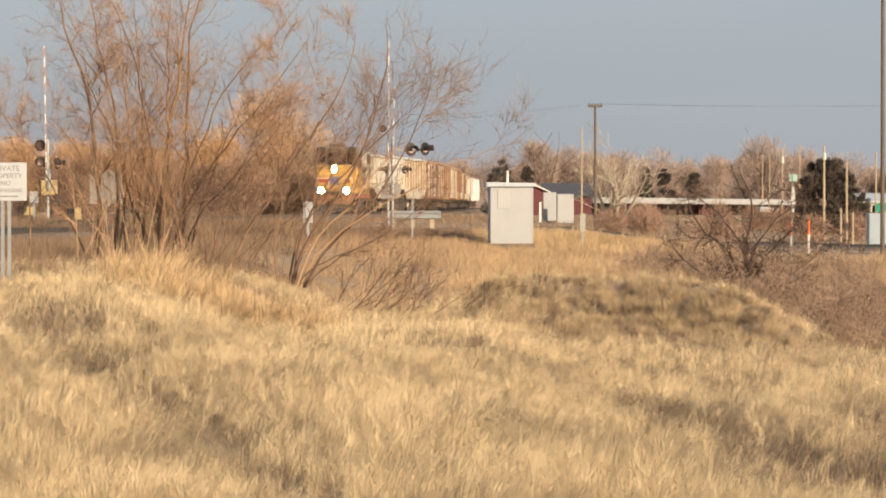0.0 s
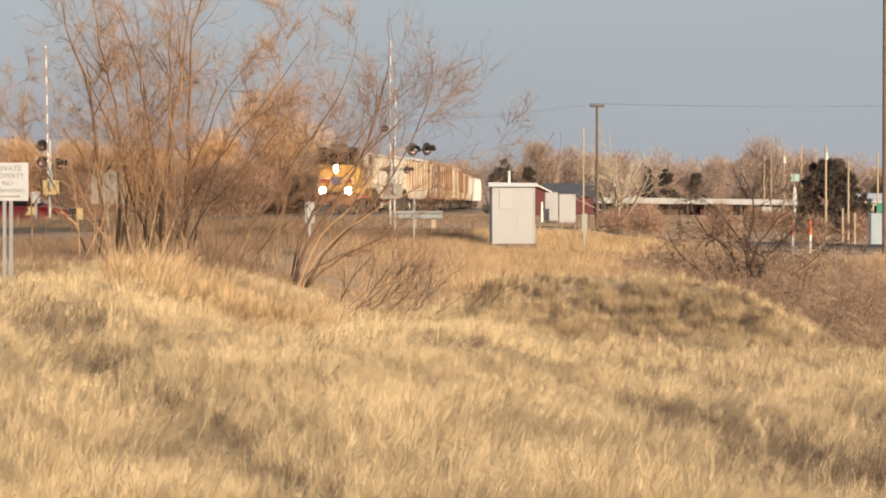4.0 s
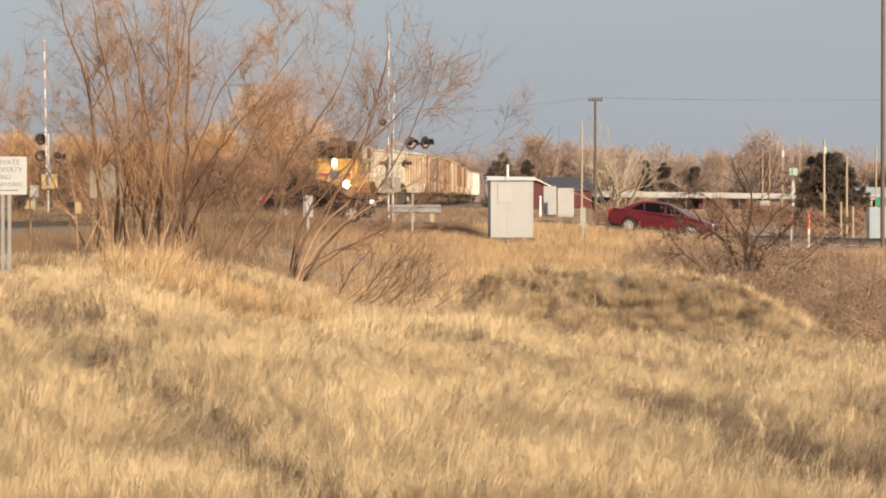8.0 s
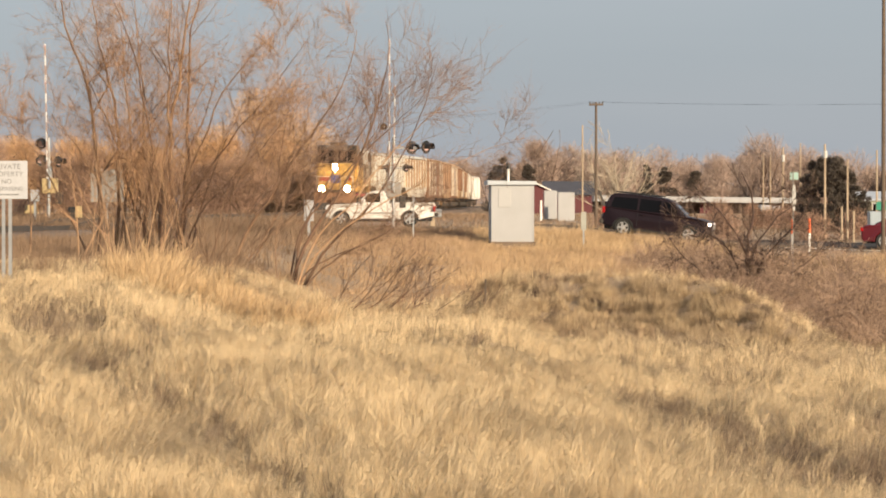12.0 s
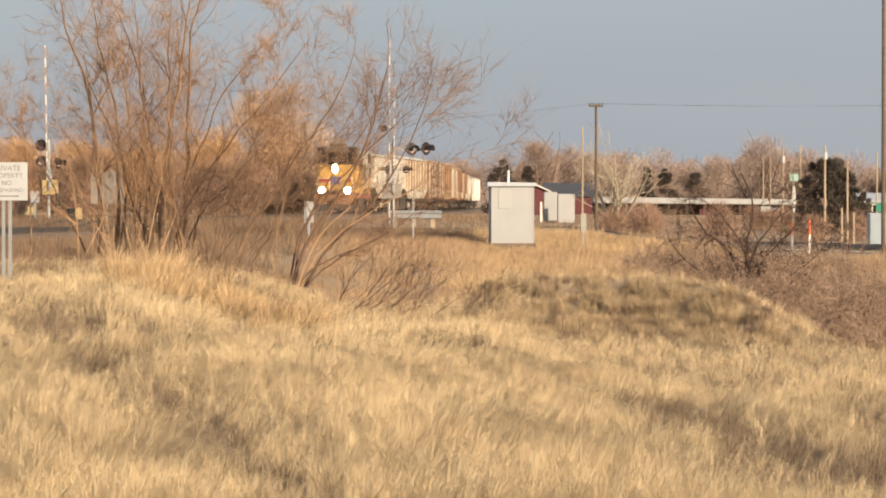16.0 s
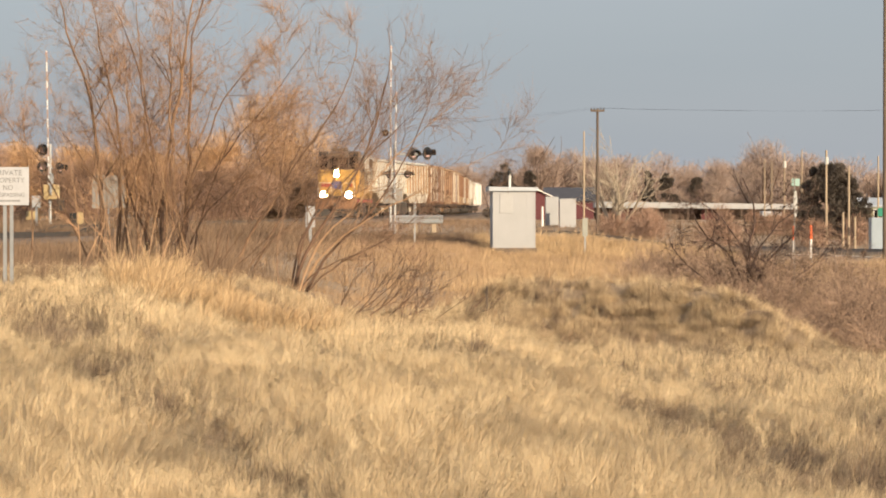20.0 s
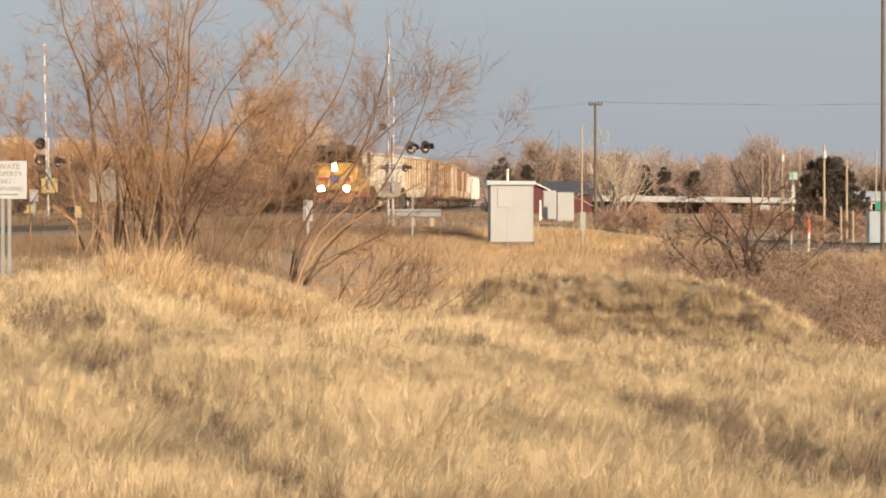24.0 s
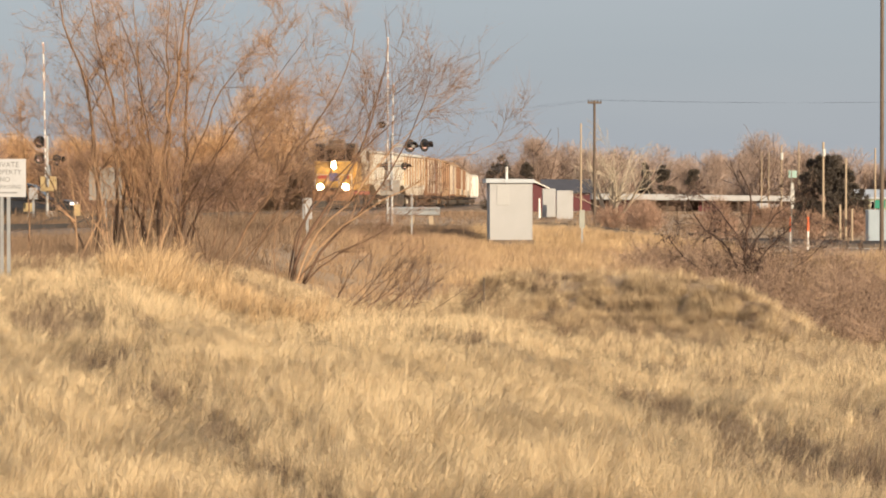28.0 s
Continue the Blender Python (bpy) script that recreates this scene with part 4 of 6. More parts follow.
def locomotive(m):
    t = empty("locomotive", m, "armour-yellow diesel freight locomotive with lit headlights, waiting on the track", "locomotive")
    part("underframe", box(-11, 10.6, -1.5, 1.5, 1.05, 1.38, 0.04), M_DARKSTEEL, t)
    part("fuel_tank", box(-3.2, 2.6, -1.4, 1.4, 0.28, 1.05, 0.15), M_DARKSTEEL, t)
    truck(t, 7.0, 3, 0.53)
    truck(t, -7.0, 3, 0.53)
    coupler(t, 10.6, 1)
    coupler(t, -11, -1)
    # short nose, sloped at its upper edge
    part("nose", prism([(7.6, 1.38), (10.1, 1.38), (10.15, 2.75), (9.75, 3.45), (7.6, 3.5)], -1.28, 1.28, 0.12), M_YELLOW, t)
    door = part("nose_door", box(10.13, 10.18, 0.35, 0.95, 1.5, 2.7, 0.015), M_YELLOW, t)
    part("handle", rod((10.21, 0.45, 1.9), (10.21, 0.45, 2.3), 0.015), M_DARKSTEEL, door)
    # cab
    part("cab", box(5.2, 7.75, -1.54, 1.54, 1.38, 3.5, 0.08), M_YELLOW, t)
    part("window_band", prism([(5.2, 3.48), (7.74, 3.48), (7.35, 4.45), (5.2, 4.45)], -1.53, 1.53, 0.08), M_CABROOF, t, "sooty dark upper part of the cab")
    part("cab_roof", prism([(4.9, 4.452), (7.55, 4.452), (7.45, 4.72), (6.9, 4.86), (5.3, 4.86), (4.9, 4.7)], -1.5, 1.5, 0.1), M_CABROOF, t)
    for y0, y1 in ((-1.4, -0.78), (-0.68, -0.05), (0.05, 0.68), (0.78, 1.4)):
        bm = bmesh.new()
        vs = [bm.verts.new(c) for c in ((7.77, y0, 3.56), (7.77, y1, 3.56), (7.43, y1, 4.42), (7.43, y0, 4.42))]
        f = bm.faces.new(vs)
        r = bmesh.ops.extrude_face_region(bm, geom=[f])
        bmesh.ops.translate(bm, verts=[v for v in r["geom"] if isinstance(v, bmesh.types.BMVert)], vec=(-0.05, 0, -0.02))
        bmesh.ops.recalc_face_normals(bm, faces=bm.faces)
        part("cab_window", bm, M_GLASS, t, "dark windscreen pane")
    for s in (-1, 1):
        for x0, x1 in ((5.5, 6.25), (6.4, 7.15)):
            part("side_window", box(x0, x1, s * 1.55 - 0.02, s * 1.55 + 0.02, 3.3, 4.1, 0.01), M_GLASS, t, "dark cab side window")
        part("number_board", box(7.3, 7.62, s * 1.12 - 0.3, s * 1.12 + 0.3, 4.48, 4.8, 0.03), M_BLACK, t)
        part("mirror", box(7.3, 7.36, s * 1.72 - 0.12, s * 1.72 + 0.12, 3.4, 3.9, 0.02), M_BLACK, t)
    part("horn", rod((6.2, 0.3, 4.98), (6.9, 0.3, 5.0), 0.05, 0.12), M_DARKSTEEL, t)
    part("air_conditioner", box(5.3, 6.4, -0.6, 0.6, 4.86, 5.08, 0.05), M_CABROOF, t)
    # long hood with doors, grilles and a grey roof
    hood = part("long_hood", box(-10.4, 5.2, -0.92, 0.92, 1.38, 4.25, 0.06), M_YELLOW, t)
    for k in range(16):
        for s in (-1, 1):
            part("hood_door", box(-9.9 + k * 0.93, -9.05 + k * 0.93, s * 0.93 - 0.015, s * 0.93 + 0.015, 1.6, 3.3, 0.012), M_YELLOW, hood)
    part("hood_roof", prism([(-10.5, 4.25), (5.19, 4.25), (5.19, 4.55), (4.6, 4.72), (-10.1, 4.72), (-10.5, 4.5)], -0.98, 0.98, 0.1), M_LIGHTGREY, t)
    rad = part("radiator", box(-10.8, -5.8, -1.5, 1.5, 3.55, 4.75, 0.1), M_LIGHTGREY, t, "flared grey radiator wing")
    for k in range(6):
        part("grille", box(-10.5 + k * 0.78, -9.9 + k * 0.78, -1.53, 1.53, 3.8, 4.5, 0.01), M_DARKSTEEL, rad)
    part("dynamic_brake_hatch", box(1.0, 4.4, -1.15, 1.15, 4.3, 4.78, 0.08), M_LIGHTGREY, t)
    part("exhaust_stack", box(-2.2, -1.3, -0.3, 0.3, 4.72, 5.0, 0.04), M_DARKSTEEL, t)
    # red sill stripe, pilot plate, plough, steps
    for s in (-1, 1):
        part("sill_stripe", box(-10.9, 10.4, s * 1.51 - 0.012, s * 1.51 + 0.012, 1.1, 1.3), mat_red_stripe, t)
    part("pilot_plate", box(10.45, 10.62, -1.5, 1.5, 0.55, 1.45, 0.04), M_RUSTCAR, t, "grimy rust-brown pilot plate")
    part("plough", prism([(10.45, 0.1), (10.95, 0.1), (10.7, 0.6), (10.45, 0.65)], -1.4, 1.4, 0.03), M_DARKSTEEL, t)
    part("anticlimber", box(10.3, 10.8, -1.2, 1.2, 1.4, 1.56, 0.03), M_DARKSTEEL, t)
    for s in (-1, 1):
        steps = bmesh.new()
        for k in range(4):
            add_box(steps, 10.0, 10.5, s * 1.35 - 0.2, s * 1.35 + 0.2, 0.35 + k * 0.3, 0.39 + k * 0.3)
        part("steps", steps, M_DARKSTEEL, t)
        rail = bmesh.new()
        for k in range(11):
            add_rod(rail, (-10.5 + k * 1.55, s * 1.48, 1.38), (-10.5 + k * 1.55, s * 1.48, 2.4), 0.02, n=5)
        add_rod(rail, (-10.5, s * 1.48, 2.4), (5.0, s * 1.48, 2.4), 0.02, n=5)
        part("side_handrail", rail, M_YELLOW, t)
        fr = bmesh.new()
        add_rod(fr, (10.5, s * 1.3, 1.5), (10.5, s * 1.3, 2.5), 0.022, n=5)
        add_rod(fr, (10.5, s * 0.4, 1.5), (10.5, s * 0.4, 2.5), 0.022, n=5)
        add_rod(fr, (10.5, s * 1.3, 2.5), (10.5, s * 0.4, 2.5), 0.022, n=5)
        part("front_handrail", fr, M_WHITE, t)
        lamp = part("ditch_light", rod((10.5, s * 0.92, 1.62), (10.78, s * 0.92, 1.62), 0.22, 0.27, 16), M_BLACK, t)
        part("lens", rod((10.781, s * 0.92, 1.62), (10.80, s * 0.92, 1.62), 0.25, 0.25, 16), M_LAMPGLOW, lamp, "glaring warm ditch light lens")
    lamp = part("headlight", box(9.9, 10.12, -0.24, 0.24, 2.9, 3.5, 0.05), M_BLACK, t)
    for z in (3.08, 3.32):
        part("lens", rod((10.121, 0, z), (10.14, 0, z), 0.17, 0.17, 16), M_LAMPGLOW, lamp, "glaring warm headlight lens")
    # winged crest on the nose as plain shapes
    crest = part("crest", prism([(10.15, 2.05), (10.165, 2.05), (10.165, 2.62), (10.15, 2.62)], -0.32, 0.32), M_BLUEMARK, t, "plain blue shield shape")
    for s in (-1, 1):
        part("crest_wing", prism([(10.152, 2.2), (10.166, 2.2), (10.166, 2.45), (10.152, 2.45)], s * 0.75 - 0.38, s * 0.75 + 0.38), mat_red_stripe, t, "plain red wing bar")
    return t


mat_red_stripe = mat("red_stripe_paint", (0.45, 0.04, 0.03), (0.36, 0.035, 0.03), 1, 0.5)
M_BLUEMARK = mat("blue_mark_paint", (0.05, 0.07, 0.22), (0.04, 0.06, 0.18), 1, 0.5)


def freight_car(name, m, length, height, width, paint, label, ribs, category, roof=None, hopper=False, ribpaint=None, rib_w=0.07):
    t = empty(name, m, label, category)
    a = length / 2
    part("underframe", box(-a - 0.3, a + 0.3, -1.2, 1.2, 0.85, 1.1, 0.03), M_DARKSTEEL, t)
    if hopper:
        body = [(-a, 1.9), (-a + 2.2, 1.1), (a - 2.2, 1.1), (a, 1.9), (a, height - 0.3), (-a, height - 0.3)]
    else:
        body = [(-a, 1.1), (a, 1.1), (a, height - 0.25), (-a, height - 0.25)]
    b = part("body", prism(body, -width / 2, width / 2, 0.05), paint, t)
    rf = bmesh.new()
    for k, (w, z0, z1) in enumerate(((width / 2, height - 0.25, height - 0.1), (width / 2 - 0.35, height - 0.1, height))):
        add_box(rf, -a - 0.05, a + 0.05, -w, w, z0, z1, 0.04)
    part("roof", rf, roof or paint, t)
    for k in range(ribs):
        x = -a + 0.25 + (2 * a - 0.5) * k / (ribs - 1)
        for s in (-1, 1):
            part("rib", box(x - rib_w, x + rib_w, s * (width / 2 + 0.045) - 0.05, s * (width / 2 + 0.045) + 0.05, 1.3 if not hopper else 1.95, height - 0.3), ribpaint or paint, b)
    lad = bmesh.new()
    for s in (-1, 1):
        for y in (-0.2, 0.2):
            add_rod(lad, (s * (a + 0.08), 1.0 + y, 1.0), (s * (a + 0.08), 1.0 + y, height - 0.1), 0.02, n=5)
        for k in range(9):
            add_rod(lad, (s * (a + 0.08), 0.8, 1.2 + k * 0.36), (s * (a + 0.08), 1.2, 1.2 + k * 0.36), 0.015, n=4)
    part("ladder", lad, M_DARKSTEEL, t)
    walkway = part("running_board", box(-a, a, -0.35, 0.35, height + 0.01, height + 0.06), M_GREYSTEEL, t)
    if hopper:
        for k in range(3):
            x = (k - 1) * length * 0.27
            part("discharge_hopper", prism([(x - 1.6, 1.1), (x + 1.6, 1.1), (x + 0.4, 0.35), (x - 0.4, 0.35)], -0.9, 0.9), paint, t)
    else:
        for s in (-1, 1):
            d = part("sliding_door", box(-1.6, 1.6, s * (width / 2 + 0.07) - 0.03, s * (width / 2 + 0.07) + 0.03, 1.15, height - 0.4, 0.02), paint, t)
            part("latch_bar", rod((1.3, s * (width / 2 + 0.12), 1.3), (1.3, s * (width / 2 + 0.12), height - 0.6), 0.03, n=6), M_GREYSTEEL, d)
    truck(t, a - 1.8, 2, 0.46)
    truck(t, -a + 1.8, 2, 0.46)
    coupler(t, a + 0.3, 1)
    coupler(t, -a - 0.3, -1)
    return t


locomotive(track_pose(256))
at = 268.6
CONSIST = (
    ("hopper_car", 16.5, 4.65, 3.2, M_HOPPER, "pale grey covered hopper car behind the locomotive", 12, True),
    ("hopper_car", 16.5, 4.65, 3.2, M_HOPPER, "pale grey covered hopper car with dusty sides", 9, True),
    ("boxcar", 16.5, 4.6, 3.1, M_RUSTCAR, "rust-brown ribbed boxcar in the freight train", 6, False),
    ("hopper_car", 16.5, 4.6, 3.2, M_TANCAR, "faded tan covered hopper car in the freight train", 5, True),
    ("boxcar", 18, 4.6, 3.1, M_RUSTCAR, "rust-brown ribbed boxcar in the freight train", 6, False),
    ("hopper_car", 16.5, 4.6, 3.2, M_TANCAR, "faded tan covered hopper car in the freight train", 5, True),
    ("hopper_car", 16.5, 4.6, 3.2, M_TANCAR, "faded tan covered hopper car in the freight train", 5, True),
    ("boxcar", 18, 4.6, 3.1, M_RUSTCAR, "rust-brown ribbed boxcar in the freight train", 6, False),
    ("hopper_car", 16.5, 4.6, 3.2, M_TANCAR, "faded tan covered hopper car in the freight train", 5, True),
    ("boxcar", 18, 4.6, 3.1, M_RUSTCAR, "rust-brown ribbed boxcar in the freight train", 6, False),
    ("hopper_car", 16.5, 4.6, 3.2, M_HOPPER, "pale grey covered hopper car far down the train", 12, True),
    ("boxcar", 18, 4.6, 3.1, M_RUSTCAR, "rust-brown ribbed boxcar far down the train", 6, False),
    ("boxcar", 18, 4.6, 3.1, M_OFFWHITE, "dirty white boxcar far down the train", 6, False),
    ("boxcar", 18, 4.6, 3.1, M_OFFWHITE, "dirty white boxcar far down the train", 6, False),
)
for kind, length, height, width, paint, label, ribs, hop in CONSIST:
    freight_car(kind, track_pose(at + length / 2 + 0.5), length, height, width, paint, label, ribs, "freight car", hopper=hop, roof=M_LIGHTGREY if paint in (M_HOPPER, M_OFFWHITE) else M_TANCAR, ribpaint=M_HOPPER if paint == M_RUSTCAR else M_TANCAR if ribs == 9 else M_LIGHTGREY if ribs == 12 else M_RUSTCAR if paint == M_TANCAR else None, rib_w=0.07 if paint == M_HOPPER else 0.12)
    at += length + 1.3


# ---- road ----
def road_strip(name, near, far, lift, material, label, category):
    xs = grid_lines([(-600, -60, 60), (-60, 60, 1.5), (60, 600, 60)])
    v = []
    for x in xs:
        v += [(x, road_y(x) + near, road_z(x) + road_bank(x, near) + lift), (x, road_y(x) + far, road_z(x) + road_bank(x, far) + lift)]
    v += [(a, b, c - 0.25) for a, b, c in v]
    n = len(xs)
    q = []
    for k in range(n - 1):
        a = 2 * k
        q += [(a, a + 2, a + 3, a + 1), (a + 2 * n, a, a + 2, a + 2 * n + 2)[::-1], (a + 1, a + 3, a + 3 + 2 * n, a + 1 + 2 * n)]
    return tagged(raw_mesh(name, v, [np.array(q)], material), label, category, kind="structure")


road_strip("road", -2.1, 5.6, 0.0, M_ASPHALT, "worn two-lane asphalt road crossing the track", "road")
road_strip("road_shoulder", -3.6, -2.11, -0.03, M_GRAVEL, "gravel shoulder along the near edge of the road", "road shoulder")
road_strip("edge_line", -1.75, -1.63, 0.004, M_WHITE, "faded white line painted along the road edge", "road marking")


# ---- vehicles: local x forward, wheels on z = 0 ----
def arch(cx, r, z0, n=7):
    """Wheel-arch points along the sill from front to back, above z0."""
    a0 = math.asin(min(1, (z0 - r * 0.88) / (r * 1.12))) if z0 > r * 0.88 else 0.0
    return [(cx + r * 1.14 * math.cos(a0 + (math.pi - 2 * a0) * k / (n - 1)), r * 0.9 + r * 1.14 * math.sin(a0 + (math.pi - 2 * a0) * k / (n - 1))) for k in range(n)]


def pane(bm, pts, wfun, s, out=0.008):
    front = [bm.verts.new((x, s * (wfun(z) + out), z)) for x, z in pts]
    back = [bm.verts.new((x, s * (wfun(z) - 0.03), z)) for x, z in pts]
    bm.faces.new(front), bm.faces.new(back[::-1])
    for i in range(len(pts)):
        j = (i + 1) % len(pts)
        bm.faces.new((front[j], front[i], back[i], back[j]))
    bmesh.ops.recalc_face_normals(bm, faces=bm.faces)
    return bm


def slab(c, off):
    """A thin pane on four corners, raised by off."""
    bm = bmesh.new()
    top = [bm.verts.new(Vector(p) + Vector(off)) for p in c]
    low = [bm.verts.new(Vector(p) - Vector(off) * 3) for p in c]
    bm.faces.new(top), bm.faces.new(low[::-1])
    for i in range(4):
        j = (i + 1) % 4
        bm.faces.new((top[j], top[i], low[i], low[j]))
    bmesh.ops.recalc_face_normals(bm, faces=bm.faces)
    return bm


def wheel(parent, x, y, r, width, alloy, spokes):
    """A wheel on its own axle point, so that it can roll."""
    s = 1 if y > 0 else -1
    hub = empty("wheel", pose(x, y, r), "", "")
    for key in ("label", "category"):
        if key in hub:
            del hub[key]
    hub.parent = parent
    bm = bmesh.new()
    prof = [(r * 0.62, -0.5), (r * 0.93, -0.5), (r, -0.32), (r, 0.32), (r * 0.93, 0.5), (r * 0.62, 0.5)]
    n = 28
    rings = [[bm.verts.new((rr * math.cos(2 * math.pi * k / n), o * width, rr * math.sin(2 * math.pi * k / n))) for rr, o in prof] for k in range(n)]
    for k in range(n):
        a, b = rings[k], rings[(k + 1) % n]
        for i in range(len(prof)):
            j = (i + 1) % len(prof)
            bm.faces.new((a[i], a[j], b[j], b[i]))
    bmesh.ops.recalc_face_normals(bm, faces=bm.faces)
    part("tyre", bm, M_RUBBER, hub)
    rim = bmesh.new()
    o = s * width * 0.36
    bmesh.ops.create_cone(rim, cap_ends=True, segments=24, radius1=r * 0.61, radius2=r * 0.61, depth=0.06, matrix=Matrix.Translation((0, o - s * 0.08, 0)) @ Matrix.Rotation(math.pi / 2, 4, 'X'))
    part("brake_disc", rim, M_DARKSTEEL, hub)
    rim = bmesh.new()
    for k in range(spokes):
        a = 2 * math.pi * k / spokes
        m = Matrix.Rotation(a, 4, 'Y')
        v = add_box(bmesh.new(), 0.03, r * 0.6, -0.025, 0.025, -r * 0.11, r * 0.11, 0.01)
        bmesh.ops.transform(v, matrix=Matrix.Translation((0, o, 0)) @ m, verts=v.verts)
        me = bpy.data.meshes.new("tmp")
        v.to_mesh(me)
        v.free()
        rim.from_mesh(me)
        bpy.data.meshes.remove(me)
    add_rod(rim, (0, o - 0.03, 0), (0, o + 0.03, 0), r * 0.2, n=12)
    ring = []
    for k in range(24):
        c, q = math.cos(2 * math.pi * k / 24), math.sin(2 * math.pi * k / 24)
        ring.append([rim.verts.new((rr * c, o + d, rr * q)) for rr, d in ((r * 0.56, -0.03), (r * 0.64, -0.03), (r * 0.64, 0.03), (r * 0.56, 0.03))])
    for k in range(24):
        a, b = ring[k], ring[(k + 1) % 24]
        for i in range(4):
            rim.faces.new((a[i], a[(i + 1) % 4], b[(i + 1) % 4], b[i]))
    part("rim", rim, alloy, hub, "bright metal wheel rim")
    return hub


def car(name, label, category, paint, lower, house, half, axles, r, panes, wheel_w=0.23, top_in=0.2, alloy=None, spokes=7, lamps=(), tails=(), sill=None, doors=(), lit=False):
    """lower: body outline without arches, from the front sill over the top to the rear sill; house: side outline of the glasshouse from the foot of the windscreen over the roof to the rear."""
    t = empty(name, pose(0, 0, 0), label, category)
    z0 = sill or r * 0.75
    fx, rx = axles
    outline = list(lower)
    bottom = []
    for cx in (rx, fx):
        bottom += list(reversed(arch(cx, r, z0)))
    bm = prism(outline + bottom, -half, half, 0.05)
    x_front, x_back = max(p[0] for p in lower), min(p[0] for p in lower)
    for v in bm.verts:
        e = max(0.0, (v.co.x - (x_front - 0.75)) / 0.75, ((x_back + 0.6) - v.co.x) / 0.6)
        v.co.y *= 1 - 0.13 * e * e - 0.05 * max(0, (v.co.z - 0.75) / 0.4) ** 2
    part("body", bm, paint, t)
    part("underbody", box(x_back + 0.15, x_front - 0.15, -half + 0.26, half - 0.26, 0.24, 0.75), M_BLACK, t)
    (ax, az), (bx, bz), (cx, cz), (dx, dz) = house[0], house[1], house[-2], house[-1]
    zb, zt = min(az, dz), max(z for x, z in house)

    def w_at(z):
        return half - 0.07 - top_in * max(0.0, (z - zb)) / (zt - zb)
    gh = bmesh.new()
    ring = []
    for s in (-1, 1):
        ring.append([gh.verts.new((x, s * w_at(z), z)) for x, z in [(ax, az - 0.03)] + list(house[1:-1]) + [(dx, dz - 0.03)]])
    a, b = ring
    fs = [gh.faces.new(a), gh.faces.new(b[::-1])]
    for i in range(len(a)):
        j = (i + 1) % len(a)
        fs.append(gh.faces.new((a[j], a[i], b[i], b[j])))
    bmesh.ops.recalc_face_normals(gh, faces=fs)
    bmesh.ops.bevel(gh, geom=list(gh.edges), offset=0.05, segments=3, affect='EDGES', profile=0.5, clamp_overlap=True)
    part("cabin", gh, paint, t)
    for pts in panes:
        for s in (-1, 1):
            part("side_window", pane(bmesh.new(), pts, w_at, s), M_GLASS, t, "dark tinted side window")

    def cross(x0, z0_, x1, z1, name_, label_):
        lo, hi = 0.1, 0.86
        p0, p1 = (x0 + (x1 - x0) * lo, z0_ + (z1 - z0_) * lo), (x0 + (x1 - x0) * hi, z0_ + (z1 - z0_) * hi)
        n = Vector((z1 - z0_, 0, x0 - x1)).normalized() * (0.008 if x0 > x1 else -0.008)
        if n.z < 0:
            n = -n
        w0, w1 = w_at(p0[1]) - 0.09, w_at(p1[1]) - 0.09
        part(name_, slab(((p0[0], -w0, p0[1]), (p0[0], w0, p0[1]), (p1[0], w1, p1[1]), (p1[0], -w1, p1[1])), n), M_GLASS, t, label_)
    cross(ax, az, bx, bz, "windscreen", "dark sloping windscreen")
    cross(dx, dz, cx, cz, "rear_window", "dark rear window")
    wheels = []
    for cx_ in axles:
        for s in (-1, 1):
            wheels.append(wheel(t, cx_, s * (half - wheel_w / 2 - 0.01), r, wheel_w, alloy or M_CHROME, spokes))
    for x, y, z, w, h in lamps:
        for s in (-1, 1):
            part("headlight", box(x - 0.12, x + 0.02, s * y - w / 2, s * y + w / 2, z - h / 2, z + h / 2, 0.02), M_LAMPON if lit else M_CLEAR, t, "shining headlight lens" if lit else "clear headlight lens")
    for x, y, z, w, h in tails:
        for s in (-1, 1):
            part("tail_light", box(x - 0.02, x + 0.1, s * y - w / 2, s * y + w / 2, z - h / 2, z + h / 2, 0.02), M_TAIL, t, "red tail light lens")
    for x, z1, z2 in doors:
        for s in (-1, 1):
            part("door_seam", box(x - 0.008, x + 0.008, s * (half + 0.001) - 0.004, s * (half + 0.001) + 0.004, z1, z2), M_BLACK, t)
            part("door_handle", box(x + 0.1, x + 0.28, s * (half + 0.012) - 0.014, s * (half + 0.012) + 0.014, z2 - 0.14, z2 - 0.1, 0.008), paint, t)
    for s in (-1, 1):
        part("wing_mirror", box(ax - 0.42, ax - 0.24, s * (half + 0.06) - 0.09, s * (half + 0.06) + 0.09, az + 0.03, az + 0.17, 0.03), paint, t)
        part("sill_trim", box(rx + r * 1.25, fx - r * 1.25, s * half - 0.01, s * half + 0.015, z0 + 0.01, z0 + 0.1, 0.01), M_BLACK, t)
    return t, wheels


M_LAMPON = mat("lit_car_lamp", (1.0, 0.86, 0.74), (1.0, 0.86, 0.74), 1, 0.3, emit=2.0)
M_CLEAR = mat("clear_lamp_lens", (0.75, 0.74, 0.70), (0.62, 0.61, 0.58), 5, 0.12, coat=0.6)
M_TAIL = mat("red_lamp_lens", (0.35, 0.01, 0.01), (0.28, 0.008, 0.008), 5, 0.15, coat=0.6)
M_BLACKPAINT = mat("black_car_paint", (0.02, 0.018, 0.018), (0.015, 0.014, 0.014), 0.8, 0.3, coat=0.6)


